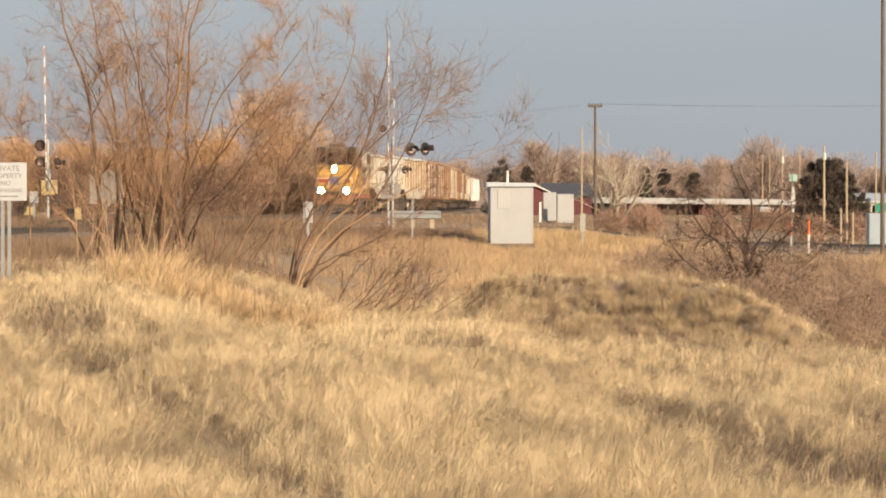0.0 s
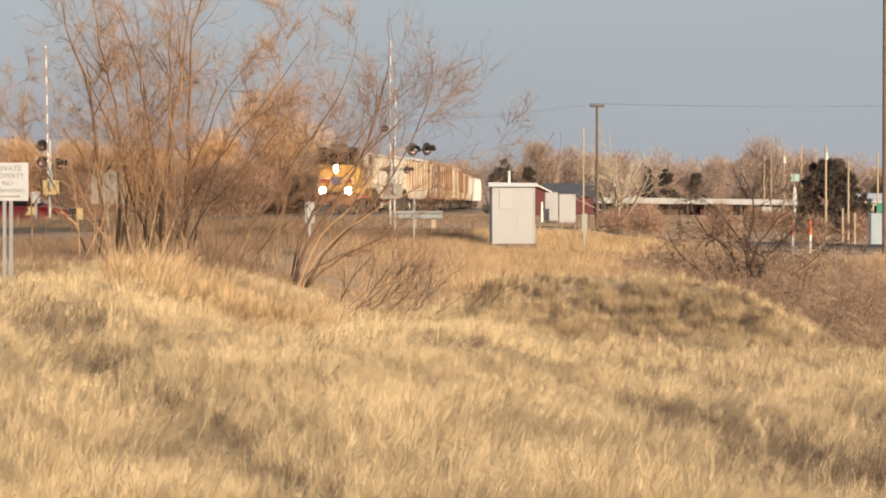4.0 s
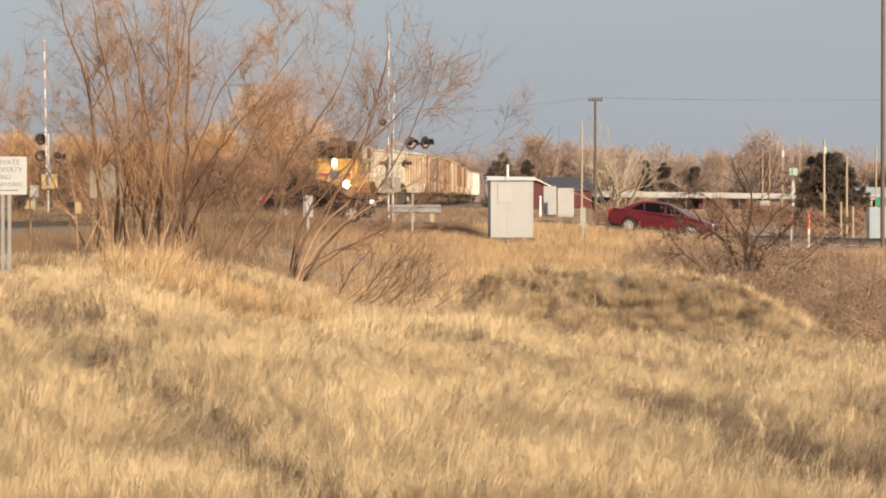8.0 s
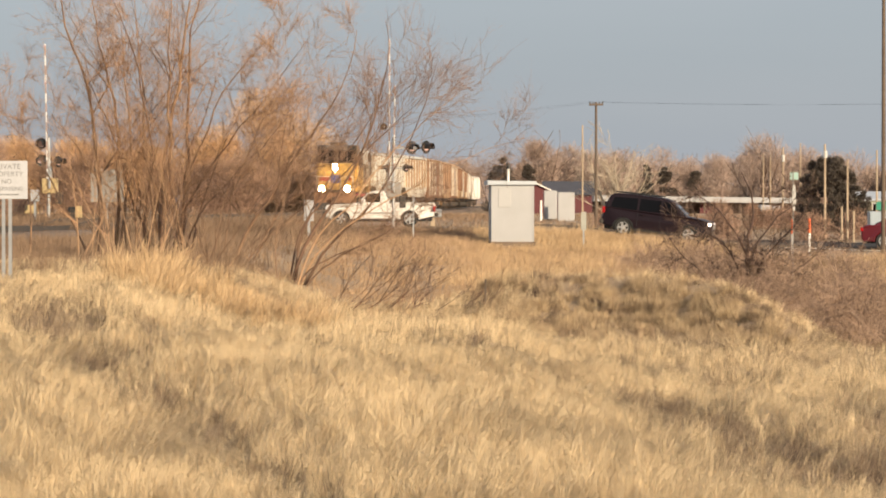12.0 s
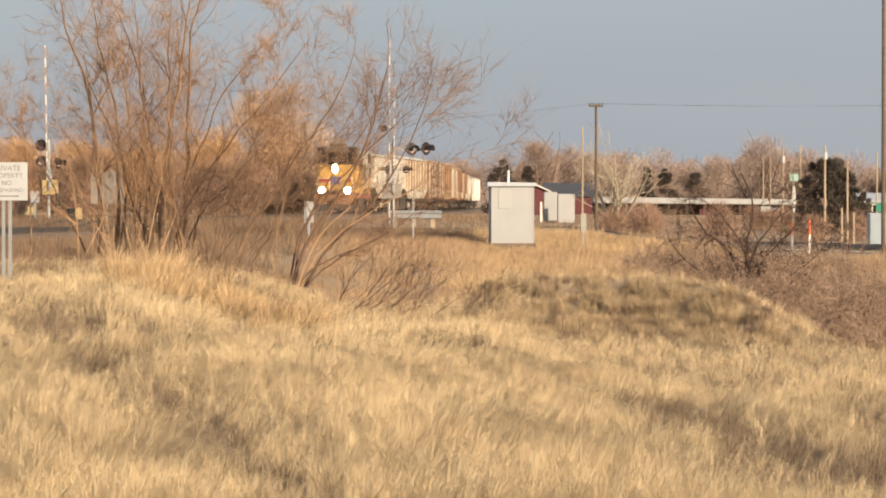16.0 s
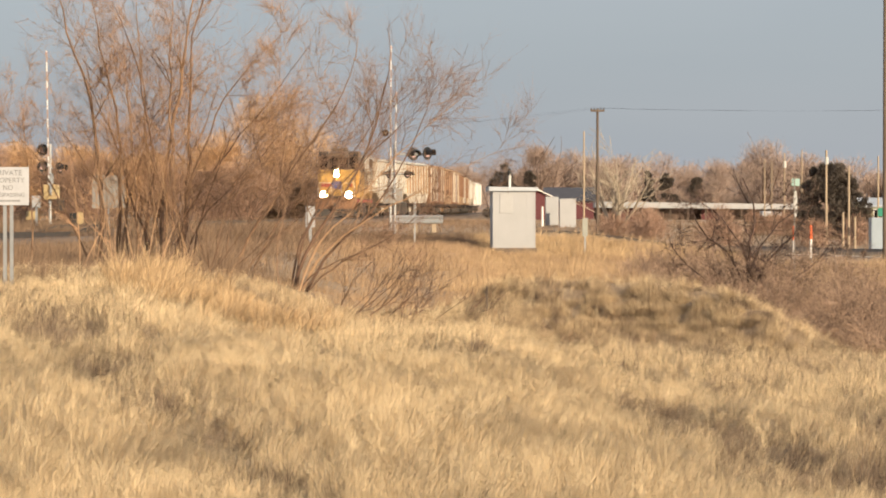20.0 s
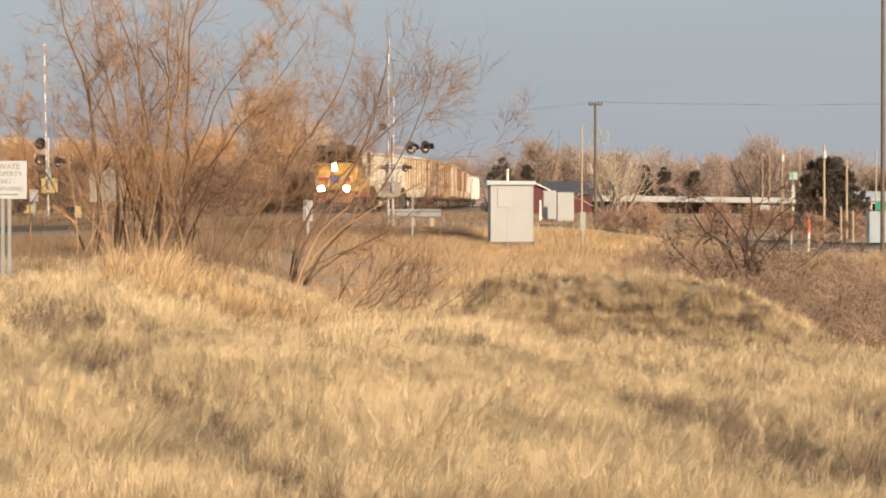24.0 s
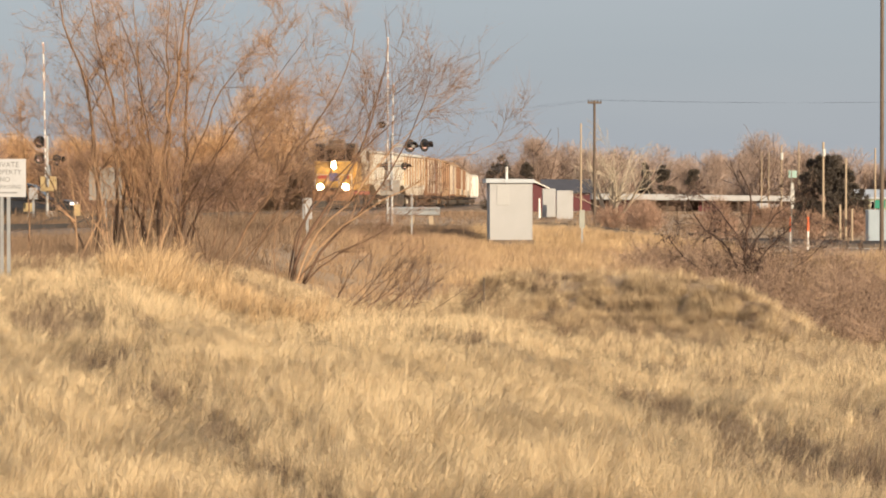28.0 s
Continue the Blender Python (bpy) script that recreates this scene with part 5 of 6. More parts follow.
def sedan(name, label, paint):
    lower = [(2.14, 0.27), (2.27, 0.40), (2.29, 0.62), (2.18, 0.76), (1.75, 0.87), (1.25, 0.95), (0.9, 0.98), (-1.45, 1.02), (-2.1, 1.0), (-2.27, 0.88), (-2.3, 0.5), (-2.2, 0.3)]
    roof = ((1.22, 0.95), (0.36, 1.37), (0.0, 1.44), (-0.45, 1.46), (-0.92, 1.4), (-1.78, 1.02))
    panes = ([(0.96, 1.0), (0.18, 1.0), (0.18, 1.37), (0.34, 1.33)], [(0.1, 1.0), (-0.72, 1.01), (-0.78, 1.36), (0.1, 1.39)], [(-0.8, 1.02), (-1.32, 1.04), (-1.0, 1.28), (-0.86, 1.34)])
    t, w = car(name, label, "car", paint, lower, roof, 0.9, (1.34, -1.34), 0.335, panes,
               lamps=((2.2, 0.62, 0.66, 0.36, 0.15),), tails=((-2.29, 0.64, 0.82, 0.36, 0.16),), doors=((0.14, 0.42, 0.97), (-0.76, 0.42, 0.97)), top_in=0.26, lit=True)
    part("front_grille", box(2.21, 2.29, -0.5, 0.5, 0.4, 0.58, 0.02), M_BLACK, t)
    part("number_plate", box(-2.32, -2.3, -0.26, 0.26, 0.6, 0.73), M_WHITE, t)
    part("aerial", rod((-1.2, 0, 1.3), (-1.32, 0, 1.5), 0.012), M_BLACK, t)
    return t, w


def big_suv(name, label, paint):
    lower = [(2.24, 0.38), (2.36, 0.5), (2.37, 0.86), (2.28, 1.02), (1.9, 1.1), (1.3, 1.15), (1.05, 1.17), (-2.2, 1.2), (-2.32, 1.1), (-2.38, 0.64), (-2.32, 0.44)]
    roof = ((1.25, 1.14), (0.56, 1.74), (0.2, 1.82), (-1.2, 1.84), (-1.95, 1.8), (-2.1, 1.7), (-2.32, 1.16))
    panes = ([(1.03, 1.19), (0.2, 1.19), (0.2, 1.66), (0.58, 1.66)], [(0.1, 1.18), (-0.8, 1.18), (-0.8, 1.68), (0.1, 1.68)], [(-0.9, 1.18), (-2.05, 1.2), (-1.92, 1.64), (-0.9, 1.68)])
    t, w = car(name, label, "car", paint, lower, roof, 0.95, (1.41, -1.41), 0.385, panes, top_in=0.17,
               lamps=((2.3, 0.7, 0.92, 0.34, 0.14),), tails=((-2.36, 0.82, 1.05, 0.14, 0.26),), doors=((0.15, 0.5, 1.13), (-0.84, 0.5, 1.13)), spokes=5, lit=True)
    for s in (-1, 1):
        part("roof_rail", box(-1.9, 0.1, s * 0.66 - 0.02, s * 0.66 + 0.02, 1.84, 1.9, 0.01), M_BLACK, t)
        for ax in (1.41, -1.41):
            flare = bmesh.new()
            pts = arch(ax, 0.385, 0.3, 9)
            for p, q in zip(pts, pts[1:]):
                add_rod(flare, (p[0], s * 0.945, p[1]), (q[0], s * 0.945, q[1]), 0.035, n=6)
            part("wheel_arch_flare", flare, M_BLACK, t, "dark wheel-arch moulding")
    for x in (-1.5, -0.3):
        part("roof_crossbar", box(x - 0.03, x + 0.03, -0.66, 0.66, 1.88, 1.91, 0.008), M_BLACK, t)
    part("front_bumper", box(2.22, 2.42, -0.87, 0.87, 0.42, 0.66, 0.05), M_DARKSTEEL, t)
    part("rear_bumper", box(-2.46, -2.28, -0.87, 0.87, 0.45, 0.66, 0.05), M_DARKSTEEL, t)
    part("front_grille", box(2.34, 2.385, -0.5, 0.5, 0.72, 0.96, 0.02), M_CHROME, t, "bright metal front grille")
    part("number_plate", box(-2.48, -2.46, -0.2, 0.2, 0.68, 0.82), M_WHITE, t)
    return t, w


def pickup(name, label):
    lower = [(2.12, 0.42), (2.2, 0.52), (2.2, 0.86), (2.12, 0.96), (0.95, 1.04), (0.75, 1.06), (-0.62, 1.06), (-0.64, 1.02), (-2.58, 1.02), (-2.64, 0.97), (-2.65, 0.56), (-2.6, 0.47)]
    roof = ((0.84, 1.04), (0.3, 1.52), (0.05, 1.58), (-0.42, 1.59), (-0.62, 1.04))
    panes = ([(0.64, 1.08), (-0.22, 1.08), (-0.22, 1.47), (0.26, 1.47)],)
    t, w = car(name, label, "pickup truck", M_OFFWHITE, lower, roof, 0.93, (1.5, -1.5), 0.36, panes, top_in=0.14,
               lamps=((2.14, 0.72, 0.78, 0.3, 0.18),), tails=((-2.63, 0.85, 0.8, 0.16, 0.26),), doors=((-0.3, 0.52, 1.02),), alloy=M_CHROME, spokes=5)
    for s in (-1, 1):
        part("bed_rail", box(-2.6, -0.7, s * 0.9 - 0.05, s * 0.9 + 0.05, 0.98, 1.07, 0.02), M_OFFWHITE, t)
        part("side_moulding", box(-0.9, 1.0, s * 0.932 - 0.012, s * 0.932 + 0.012, 0.58, 0.64, 0.006), M_DULLTRIM, t)
    part("bed_floor", box(-2.55, -0.72, -0.8, 0.8, 1.021, 1.03), M_BLACK, t)
    part("tailgate_seam", box(-2.655, -2.648, -0.8, 0.8, 0.62, 0.64), M_BLACK, t)
    part("front_bumper", box(2.16, 2.3, -0.92, 0.92, 0.46, 0.66, 0.04), M_BLACK, t, "black front bumper")
    part("rear_bumper", box(-2.76, -2.61, -0.9, 0.9, 0.46, 0.62, 0.04), M_DARKSTEEL, t)
    part("front_grille", box(2.19, 2.215, -0.56, 0.56, 0.7, 0.85, 0.015), M_BLACK, t)
    return t, w


M_DULLTRIM = mat("worn_grey_trim", (0.34, 0.32, 0.29), (0.25, 0.235, 0.21), 3, 0.6)
red_car, red_wheels = sedan("sedan", "glossy red four-door sedan driving along the road", M_RED)
plum_car, plum_wheels = big_suv("suv", "dark plum sport utility vehicle driving along the road", M_MAROON)
white_truck, white_wheels = pickup("pickup_truck", "old white pickup truck driving along the road")
last_car, last_wheels = big_suv("suv", "black sport utility vehicle arriving on the road", M_BLACKPAINT)


# ---- signs, signals and small buildings ----
def lettering(text, size, x, y, z, material, parent):
    """Upright letters facing the camera side, centred on x, as one flat mesh a line."""
    cu = bpy.data.curves.new("lettering", 'FONT')
    cu.body, cu.size, cu.align_x, cu.extrude = text, size, 'CENTER', 0.0015
    tmp = bpy.data.objects.new("lettering", cu)
    me = bpy.data.meshes.new_from_object(tmp)
    bpy.data.objects.remove(tmp)
    me.materials.append(material)
    ob = new("lettering", me)
    ob.parent = parent
    ob.matrix_basis = pose(x, y, z, 90, 0, 0)
    return tagged(ob, "faded black capital letters")


def trespass_sign():
    t = empty("warning_sign", pose(-7.22, 56, ground_at(-7.22, 56)), "square white no-trespassing sign with faded black letters on steel posts", "sign")
    g = ground_at(-7.22, 56)
    for x in (-0.055, 0.055):
        bm = prism([(x - 0.028, 0.012), (x + 0.028, 0.012), (x + 0.028, 0.05), (x + 0.02, 0.05), (x + 0.02, 0.02), (x - 0.02, 0.02), (x - 0.02, 0.05), (x - 0.028, 0.05)], -0.3, 1.76 - g)
        for v in bm.verts:
            v.co = (v.co.x, v.co.z, v.co.y)
        bmesh.ops.recalc_face_normals(bm, faces=bm.faces[:])
        part("post", bm, M_GREYSTEEL, t, "galvanised channel post")
    part("panel", box(-0.345, 0.345, -0.004, 0.004, 1.13 - g, 1.76 - g, 0.003), M_SIGNWHITE, t)
    for text, size, z in (("PRIVATE", 0.125, 1.625), ("PROPERTY", 0.115, 1.505), ("NO", 0.11, 1.385), ("TRESPASSING", 0.092, 1.27)):
        lettering(text, size, 0, -0.0065, z - g, M_INK, t)
    part("small_print_bar", box(-0.2, 0.2, -0.0065, -0.0045, 1.19 - g, 1.215 - g), M_INK, t, "unreadable line of small print")
    for z in (1.2, 1.7):
        part("bolt", rod((0.055, -0.012, z - g), (0.055, 0.0, z - g), 0.009, n=8), M_GREYSTEEL, t)


trespass_sign()


def crossing_signal(x, y, arm_top, lean, lamp_sets, box_x, box_z, label, paint):
    g = ground_at(x, y)
    t = empty("crossing_signal", pose(x, y, g), label, "crossing signal", group="level crossing signals")
    part("base", box(-0.25, 0.25, -0.25, 0.25, -0.2, 0.15, 0.03), M_GRAVEL, t)
    part("mast", rod((0, 0, 0), (0, 0, 3.75 - g), 0.065, 0.065, 12), M_GREYSTEEL, t)
    part("mechanism_box", box(box_x - 0.32, box_x + 0.32, -0.22, 0.22, box_z - g, box_z + 0.62 - g, 0.03), paint, t, "gate mechanism box")
    for s in (-1, 1):
        part("gate_bracket", box(box_x - 0.05, box_x + 0.05, s * 0.27 - 0.03, s * 0.27 + 0.03, box_z + 0.2 - g, box_z + 1.1 - g, 0.01), M_GREYSTEEL, t)
    part("counterweight", box(box_x + 0.25, box_x + 0.5, -0.3, 0.3, box_z - 0.45 - g, box_z + 0.05 - g, 0.03), M_DARKSTEEL, t)
    arm = part("gate_arm", box(-0.024, 0.024, -0.05, 0.05, box_z + 0.6 - g, arm_top - g, 0.008), M_WHITE, t, "raised white gate arm")
    arm.matrix_basis = Matrix.Translation((0, -0.2, 0)) @ Matrix.Rotation(radians(lean), 4, 'Y')
    k = 0
    z = box_z + 1.0
    while z < arm_top - 0.4:
        part("stripe", box(-0.027, 0.027, -0.054, 0.054, z - g, z + 0.38 - g), M_FADEDRED, arm, "faded red stripe")
        z += 0.78
        k += 1
    for z in (arm_top - 0.1, arm_top - 1.6):
        part("arm_lamp", rod((0, -0.06, z - g), (0, -0.14, z - g), 0.05, n=10), M_LENS, arm)
    for lx, lz, az, big in lamp_sets:
        bar = part("lamp_bar", rod((0, 0, lz - g), (lx, 0, lz - g), 0.03), M_GREYSTEEL, t)
        m = Matrix.Translation((lx, 0, lz - g)) @ Matrix.Rotation(radians(az), 4, 'Z')
        disc = part("lamp_disc", rod((0, 0, 0), (0, -0.03, 0), 0.27 * big, 0.27 * big, 24), M_BLACK, t, "black round lamp background")
        disc.matrix_basis = m
        hood = bmesh.new()
        n = 14
        rows = []
        for k in range(n + 1):
            a = math.pi * (-0.15 + 1.3 * k / n)
            c, s = math.cos(a) * 0.17 * big, math.sin(a) * 0.17 * big
            rows.append([hood.verts.new(p) for p in ((c, -0.03, s), (c, -0.36, s), (c * 0.93, -0.36, s * 0.93), (c * 0.93, -0.03, s * 0.93))])
        for a, b in zip(rows, rows[1:]):
            for i in range(4):
                hood.faces.new((a[i], a[(i + 1) % 4], b[(i + 1) % 4], b[i]))
        bmesh.ops.recalc_face_normals(hood, faces=hood.faces)
        part("hood", hood, M_BLACK, disc)
        part("lens", rod((0, -0.03, 0), (0, -0.05, 0), 0.15 * big, 0.15 * big, 18), M_LENS, disc, "unlit pale lamp lens")
    return t


M_DULLGREY = mat("weathered_sign_back", (0.30, 0.28, 0.25), (0.22, 0.2, 0.18), 1.5, 0.6)
M_TANBOX = mat("tan_box_paint", (0.48, 0.36, 0.18), (0.38, 0.28, 0.14), 2, 0.5)
M_FADEDRED = mat("faded_red_paint", (0.40, 0.30, 0.27), (0.32, 0.24, 0.21), 3, 0.5)
M_LENS = mat("pale_red_lens", (0.60, 0.42, 0.40), (0.5, 0.34, 0.33), 6, 0.15, coat=0.5)
crossing_signal(-16.31, 140, 7.6, -0.9, ((-0.3, 3.5, -12, 0.9), (-0.3, 2.82, 10, 0.9), (0.36, 2.75, 60, 0.9)), 0.06, 1.45, "railway crossing signal with raised gate arm and round lamps", M_TANBOX)
crossing_signal(-2.08, 140, 5.9, 0.6, ((0.74, 3.33, 35, 1), (1.33, 3.36, 50, 1), (-0.25, 2.5, -60, 0.6), (0.5, 2.5, 40, 0.6)), 0.0, 1.3, "railway crossing signal with raised gate arm and black hooded lamps", M_DULLGREY)
crossing_signal(-2.48, 153.5, 8.45, 0.2, ((-0.25, 4.5, 160, 0.6),), 0.0, 1.3, "railway crossing signal with a long raised gate arm beyond the road", M_DULLGREY)
tagged(part("signal_crossarm", box(-1.95, -0.75, 139.95, 140.05, 3.27, 3.37, 0.01), M_GREYSTEEL), "grey steel crossarm fixed to the crossing signal mast", "crossarm")


def cabinet(name, x0, x1, y, z0, z1, depth, material, label, category="cabinet", door=True):
    g = ground_at((x0 + x1) / 2, y)
    t = empty(name, pose((x0 + x1) / 2, y, g), label, category)
    w = (x1 - x0) / 2
    part("housing", box(-w, w, 0, depth, z0 - g, z1 - g, 0.02), material, t)
    if door:
        part("door", box(-w + 0.04, w - 0.04, -0.012, 0.001, z0 + 0.05 - g, z1 - 0.05 - g, 0.005), material, t)
    if z0 - g > 0.08:
        part("post", box(-0.045, 0.045, depth / 2 - 0.045, depth / 2 + 0.045, -0.3, z0 - g + 0.02), M_GREYSTEEL, t)
    return t


cabinet("relay_box", -17.3, -16.85, 140, 0.62, 0.98, 0.3, M_TANBOX, "small yellowish relay box on a post")
cabinet("relay_box", -16.95, -16.6, 139, 1.12, 1.6, 0.25, M_SHEDPAINT, "small white relay box on a post")
cabinet("bollard_box", -15.22, -14.95, 140, -0.2, 0.92, 0.25, M_TANBOX, "tan post-shaped cable box beside the track", door=False)
cabinet("case", -15.62, -15.2, 141, 0.35, 0.9, 0.3, M_BLACK, "black equipment case on a short post")
cabinet("relay_cabinet", -4.95, -4.61, 120, 0.41, 1.17, 0.12, M_SHEDPAINT, "white relay cabinet on a white post")


M_GREYGREEN = mat("grey_green_panel", (0.36, 0.36, 0.31), (0.29, 0.29, 0.25), 3, 0.5)


def plain_sign(name, x, y, w, z0, z1, label, material, yaw=0, post=M_GREYSTEEL, thick=0.004):
    g = ground_at(x, y)
    t = empty(name, pose(x, y, g, 0, 0, yaw), label, "sign")
    part("post", box(-0.03, 0.03, 0.01, 0.05, -0.3, z1 - g - 0.02), post, t)
    part("panel", box(-w / 2, w / 2, -thick, thick, z0 - g, z1 - g, 0.003), material, t)
    return t


plain_sign("road_sign", -13.4, 135, 1.3, 1.1, 2.4, "dull grey back of a road sign behind the willow", M_DULLGREY)


def guardrail():
    g = ground_at(-1.3, 152)
    t = empty("guardrail", pose(-1.25, 152, g), "short galvanised guardrail on wooden posts beyond the road", "guardrail")
    prof = [(0.0, 0.41), (-0.05, 0.45), (-0.05, 0.52), (0.0, 0.57), (0.0, 0.63), (-0.05, 0.68), (-0.05, 0.75), (0.0, 0.79)]
    bm = bmesh.new()
    ends = [[bm.verts.new((x, y, z - g)) for y, z in prof] for x in (-1.15, 1.15)]
    for i in range(len(prof) - 1):
        bm.faces.new((ends[0][i], ends[0][i + 1], ends[1][i + 1], ends[1][i]))
    r = bmesh.ops.extrude_face_region(bm, geom=list(bm.faces))
    bmesh.ops.translate(bm, verts=[v for v in r["geom"] if isinstance(v, bmesh.types.BMVert)], vec=(0, 0.006, 0))
    bmesh.ops.recalc_face_normals(bm, faces=bm.faces)
    part("beam", bm, M_GREYSTEEL, t)
    for x in (-0.95, -0.1, 0.75):
        part("post", box(x - 0.1, x + 0.1, 0.02, 0.2, -0.4, 0.76 - g, 0.01), M_PALEWOOD, t, "pale weathered wooden post")


guardrail()
plain_sign("delineator", -1.17, 130, 0.09, 0.9, 1.33, "slim grey-green marker post by the road", M_GREYSTEEL)


def signal_shed():
    x, y = 2.64, 130
    g = -0.45
    t = empty("signal_shed", pose(x, y, g, 0, 0, 3.0), "white-painted metal signal shed with a flat overhanging roof", "shed")
    w, h = 0.81, 2.2
    part("wall_shell", box(-w, w, 0, 1.7, -0.2, h, 0.015), M_SHEDPAINT, t)
    # upright panel seams
    for k in range(1, 5):
        xx = -w + 2 * w * k / 5
        part("panel_seam", box(xx - 0.01, xx + 0.01, -0.004, 0.001, 0.05, h - 0.02), M_SHEDPAINT, t)
    for xx in (-w, w - 0.03):
        part("corner_trim", box(xx - 0.01, xx + 0.04, -0.014, 0.03, -0.1, h), M_SHEDPAINT, t)
    part("roof", prism([(-w - 0.17, h), (w + 0.1, h), (w + 0.1, h + 0.14), (-w - 0.17, h + 0.17)], -0.1, 1.85, 0.015), M_ROOFGREY, t, "bluish grey sheet roof")
    part("vent_panel", box(-w + 0.26, -w + 0.74, -0.02, 0.001, h - 0.85, h - 0.1, 0.01), M_SHEDPAINT2, t)
    part("foundation", box(-w - 0.06, w + 0.06, -0.06, 1.76, -0.4, 0.02), M_GRAVEL, t)
    part("antenna_mast", rod((-0.15, 0.3, h + 0.1), (-0.15, 0.3, h + 0.62), 0.05, 0.05, 10), M_WHITE, t)
    part("antenna_cap", rod((-0.15, 0.3, h + 0.62), (-0.15, 0.3, h + 0.88), 0.075, 0.06, 10), M_BLACK, t)
    return t


M_SHEDPAINT2 = mat("lighter_shed_paint", (0.41, 0.408, 0.405), (0.37, 0.368, 0.362), 1.2, 0.6)
M_ROOFGREY = mat("blue_grey_sheet", (0.46, 0.49, 0.52), (0.38, 0.41, 0.44), 1, 0.5)
signal_shed()


def pole(name, x, y, top, r, material, label, arms=(), category="utility pole", extra=None, lean=0.0, group=""):
    g = ground_at(x, y)
    t = empty(name, pose(x, y, g, 0, lean, 0), label, category, group)
    part("shaft", rod((0, 0, -0.5), (0, 0, top - g), r, r * 0.72, 10), material, t)
    for z, w in arms:
        arm = part("crossarm", box(-w, w, -r - 0.06, -r + 0.02, z - 0.06 - g, z + 0.06 - g, 0.01), material, t)
        for k in (-0.9, -0.45, 0.45, 0.9):
            part("insulator", rod((w * k, -r - 0.02, z + 0.06 - g), (w * k, -r - 0.02, z + 0.2 - g), 0.04, 0.03, 8), M_DARKSTEEL, arm)
    if extra:
        z, w, h = extra
        part("transformer", rod((0, -r - w, z - g), (0, -r - w, z + h - g), w, w, 14), M_LIGHTGREY, t)
    return t


pole("utility_pole", 9.6, 214, 7.4, 0.105, M_POLEWOOD, "dark wooden utility pole with a crossarm behind the road", arms=((7.25, 0.44),))
pole("utility_pole", 16.2, 125, 10.5, 0.085, M_POLEWOOD, "tall dark wooden pole at the road junction")
pole("marker_mast", 7.4, 181, 5.2, 0.055, M_PALEWOOD, "slender pale mast beyond the road", category="mast")
plain_sign("object_marker", 5.36, 130, 0.2, 0.02, 0.72, "grey-green object marker panel on a short post", M_GREYGREEN)
pole("utility_pole", 19.1, 170, 4.0, 0.07, M_PALEWOOD, "pale wooden utility pole before the dark evergreen", extra=(3.3, 0.09, 0.36))
pole("utility_pole", 19.04, 160, 3.1, 0.06, M_PALEWOOD, "slim pale wooden pole at the roadside")
pole("utility_pole", 30.0, 300, 6.0, 0.075, M_PALEWOOD, "far pale wooden utility pole with a transformer", extra=(4.7, 0.14, 0.6))
pole("utility_pole", 28.4, 295, 5.3, 0.055, M_PALEWOOD, "far pale wooden utility pole")
pole("utility_pole", 36.8, 350, 7.2, 0.08, M_PALEWOOD, "far pale wooden utility pole behind the evergreen")
pole("utility_pole", 29.2, 310, 5.6, 0.06, M_PALEWOOD, "far pale wooden utility pole")
pole("utility_pole", 21.7, 170, 3.7, 0.055, M_PALEWOOD, "pale wooden utility pole at the crossroads")
for x in (18.3, 18.85):
    pole("wooden_post", x, 156, 0.9 if x < 18.5 else 0.7, 0.065, M_PALEWOOD, "stout pale wooden post by the road", category="post", group="roadside posts")


def marker_post(x, y, top):
    g = ground_at(x, y)
    t = empty("cable_marker", pose(x, y, g), "white marker post with an orange top", "marker post", group="orange cable markers")
    part("post", rod((0, 0, -0.3), (0, 0, top - g - 0.5), 0.045, 0.045, 10), M_WHITE, t)
    part("sleeve", rod((0, 0, top - g - 0.5), (0, 0, top - g), 0.05, 0.05, 10), M_ORANGE, t, "orange plastic sleeve")
    part("cap", rod((0, 0, top - g), (0, 0, top - g + 0.04), 0.05, 0.02, 10), M_ORANGE, t)


marker_post(12.85, 125, 0.42)
marker_post(13.48, 125, 0.45)


def stop_sign():
    x, y = 10.33, 100
    g = ground_at(x, y)
    t = empty("stop_sign", pose(x, y, g, 0, 0, 76), "stop sign seen nearly edge-on with a green name plate on top", "sign")
    part("post", box(-0.025, 0.025, 0.015, 0.045, -0.3, 1.98 - g), M_DULLGREY, t)
    bm = bmesh.new()
    r, c = 0.41, 1.215 - g
    ring = [bm.verts.new((r * math.cos(math.pi / 8 + k * math.pi / 4), 0, c + r * math.sin(math.pi / 8 + k * math.pi / 4))) for k in range(8)]
    f = bm.faces.new(ring)
    e = bmesh.ops.extrude_face_region(bm, geom=[f])
    bmesh.ops.translate(bm, verts=[v for v in e["geom"] if isinstance(v, bmesh.types.BMVert)], vec=(0, 0.012, 0))
    bmesh.ops.recalc_face_normals(bm, faces=bm.faces)
    part("panel", bm, M_LIGHTGREY, t, "bare metal back of the octagon")
    a = part("name_plate", box(-0.12, 0.12, -0.005, 0.005, 1.75 - g, 1.96 - g), M_PALEGREEN, t, "pale green name plate")
    a.matrix_basis = Matrix.Rotation(radians(-76), 4, 'Z')


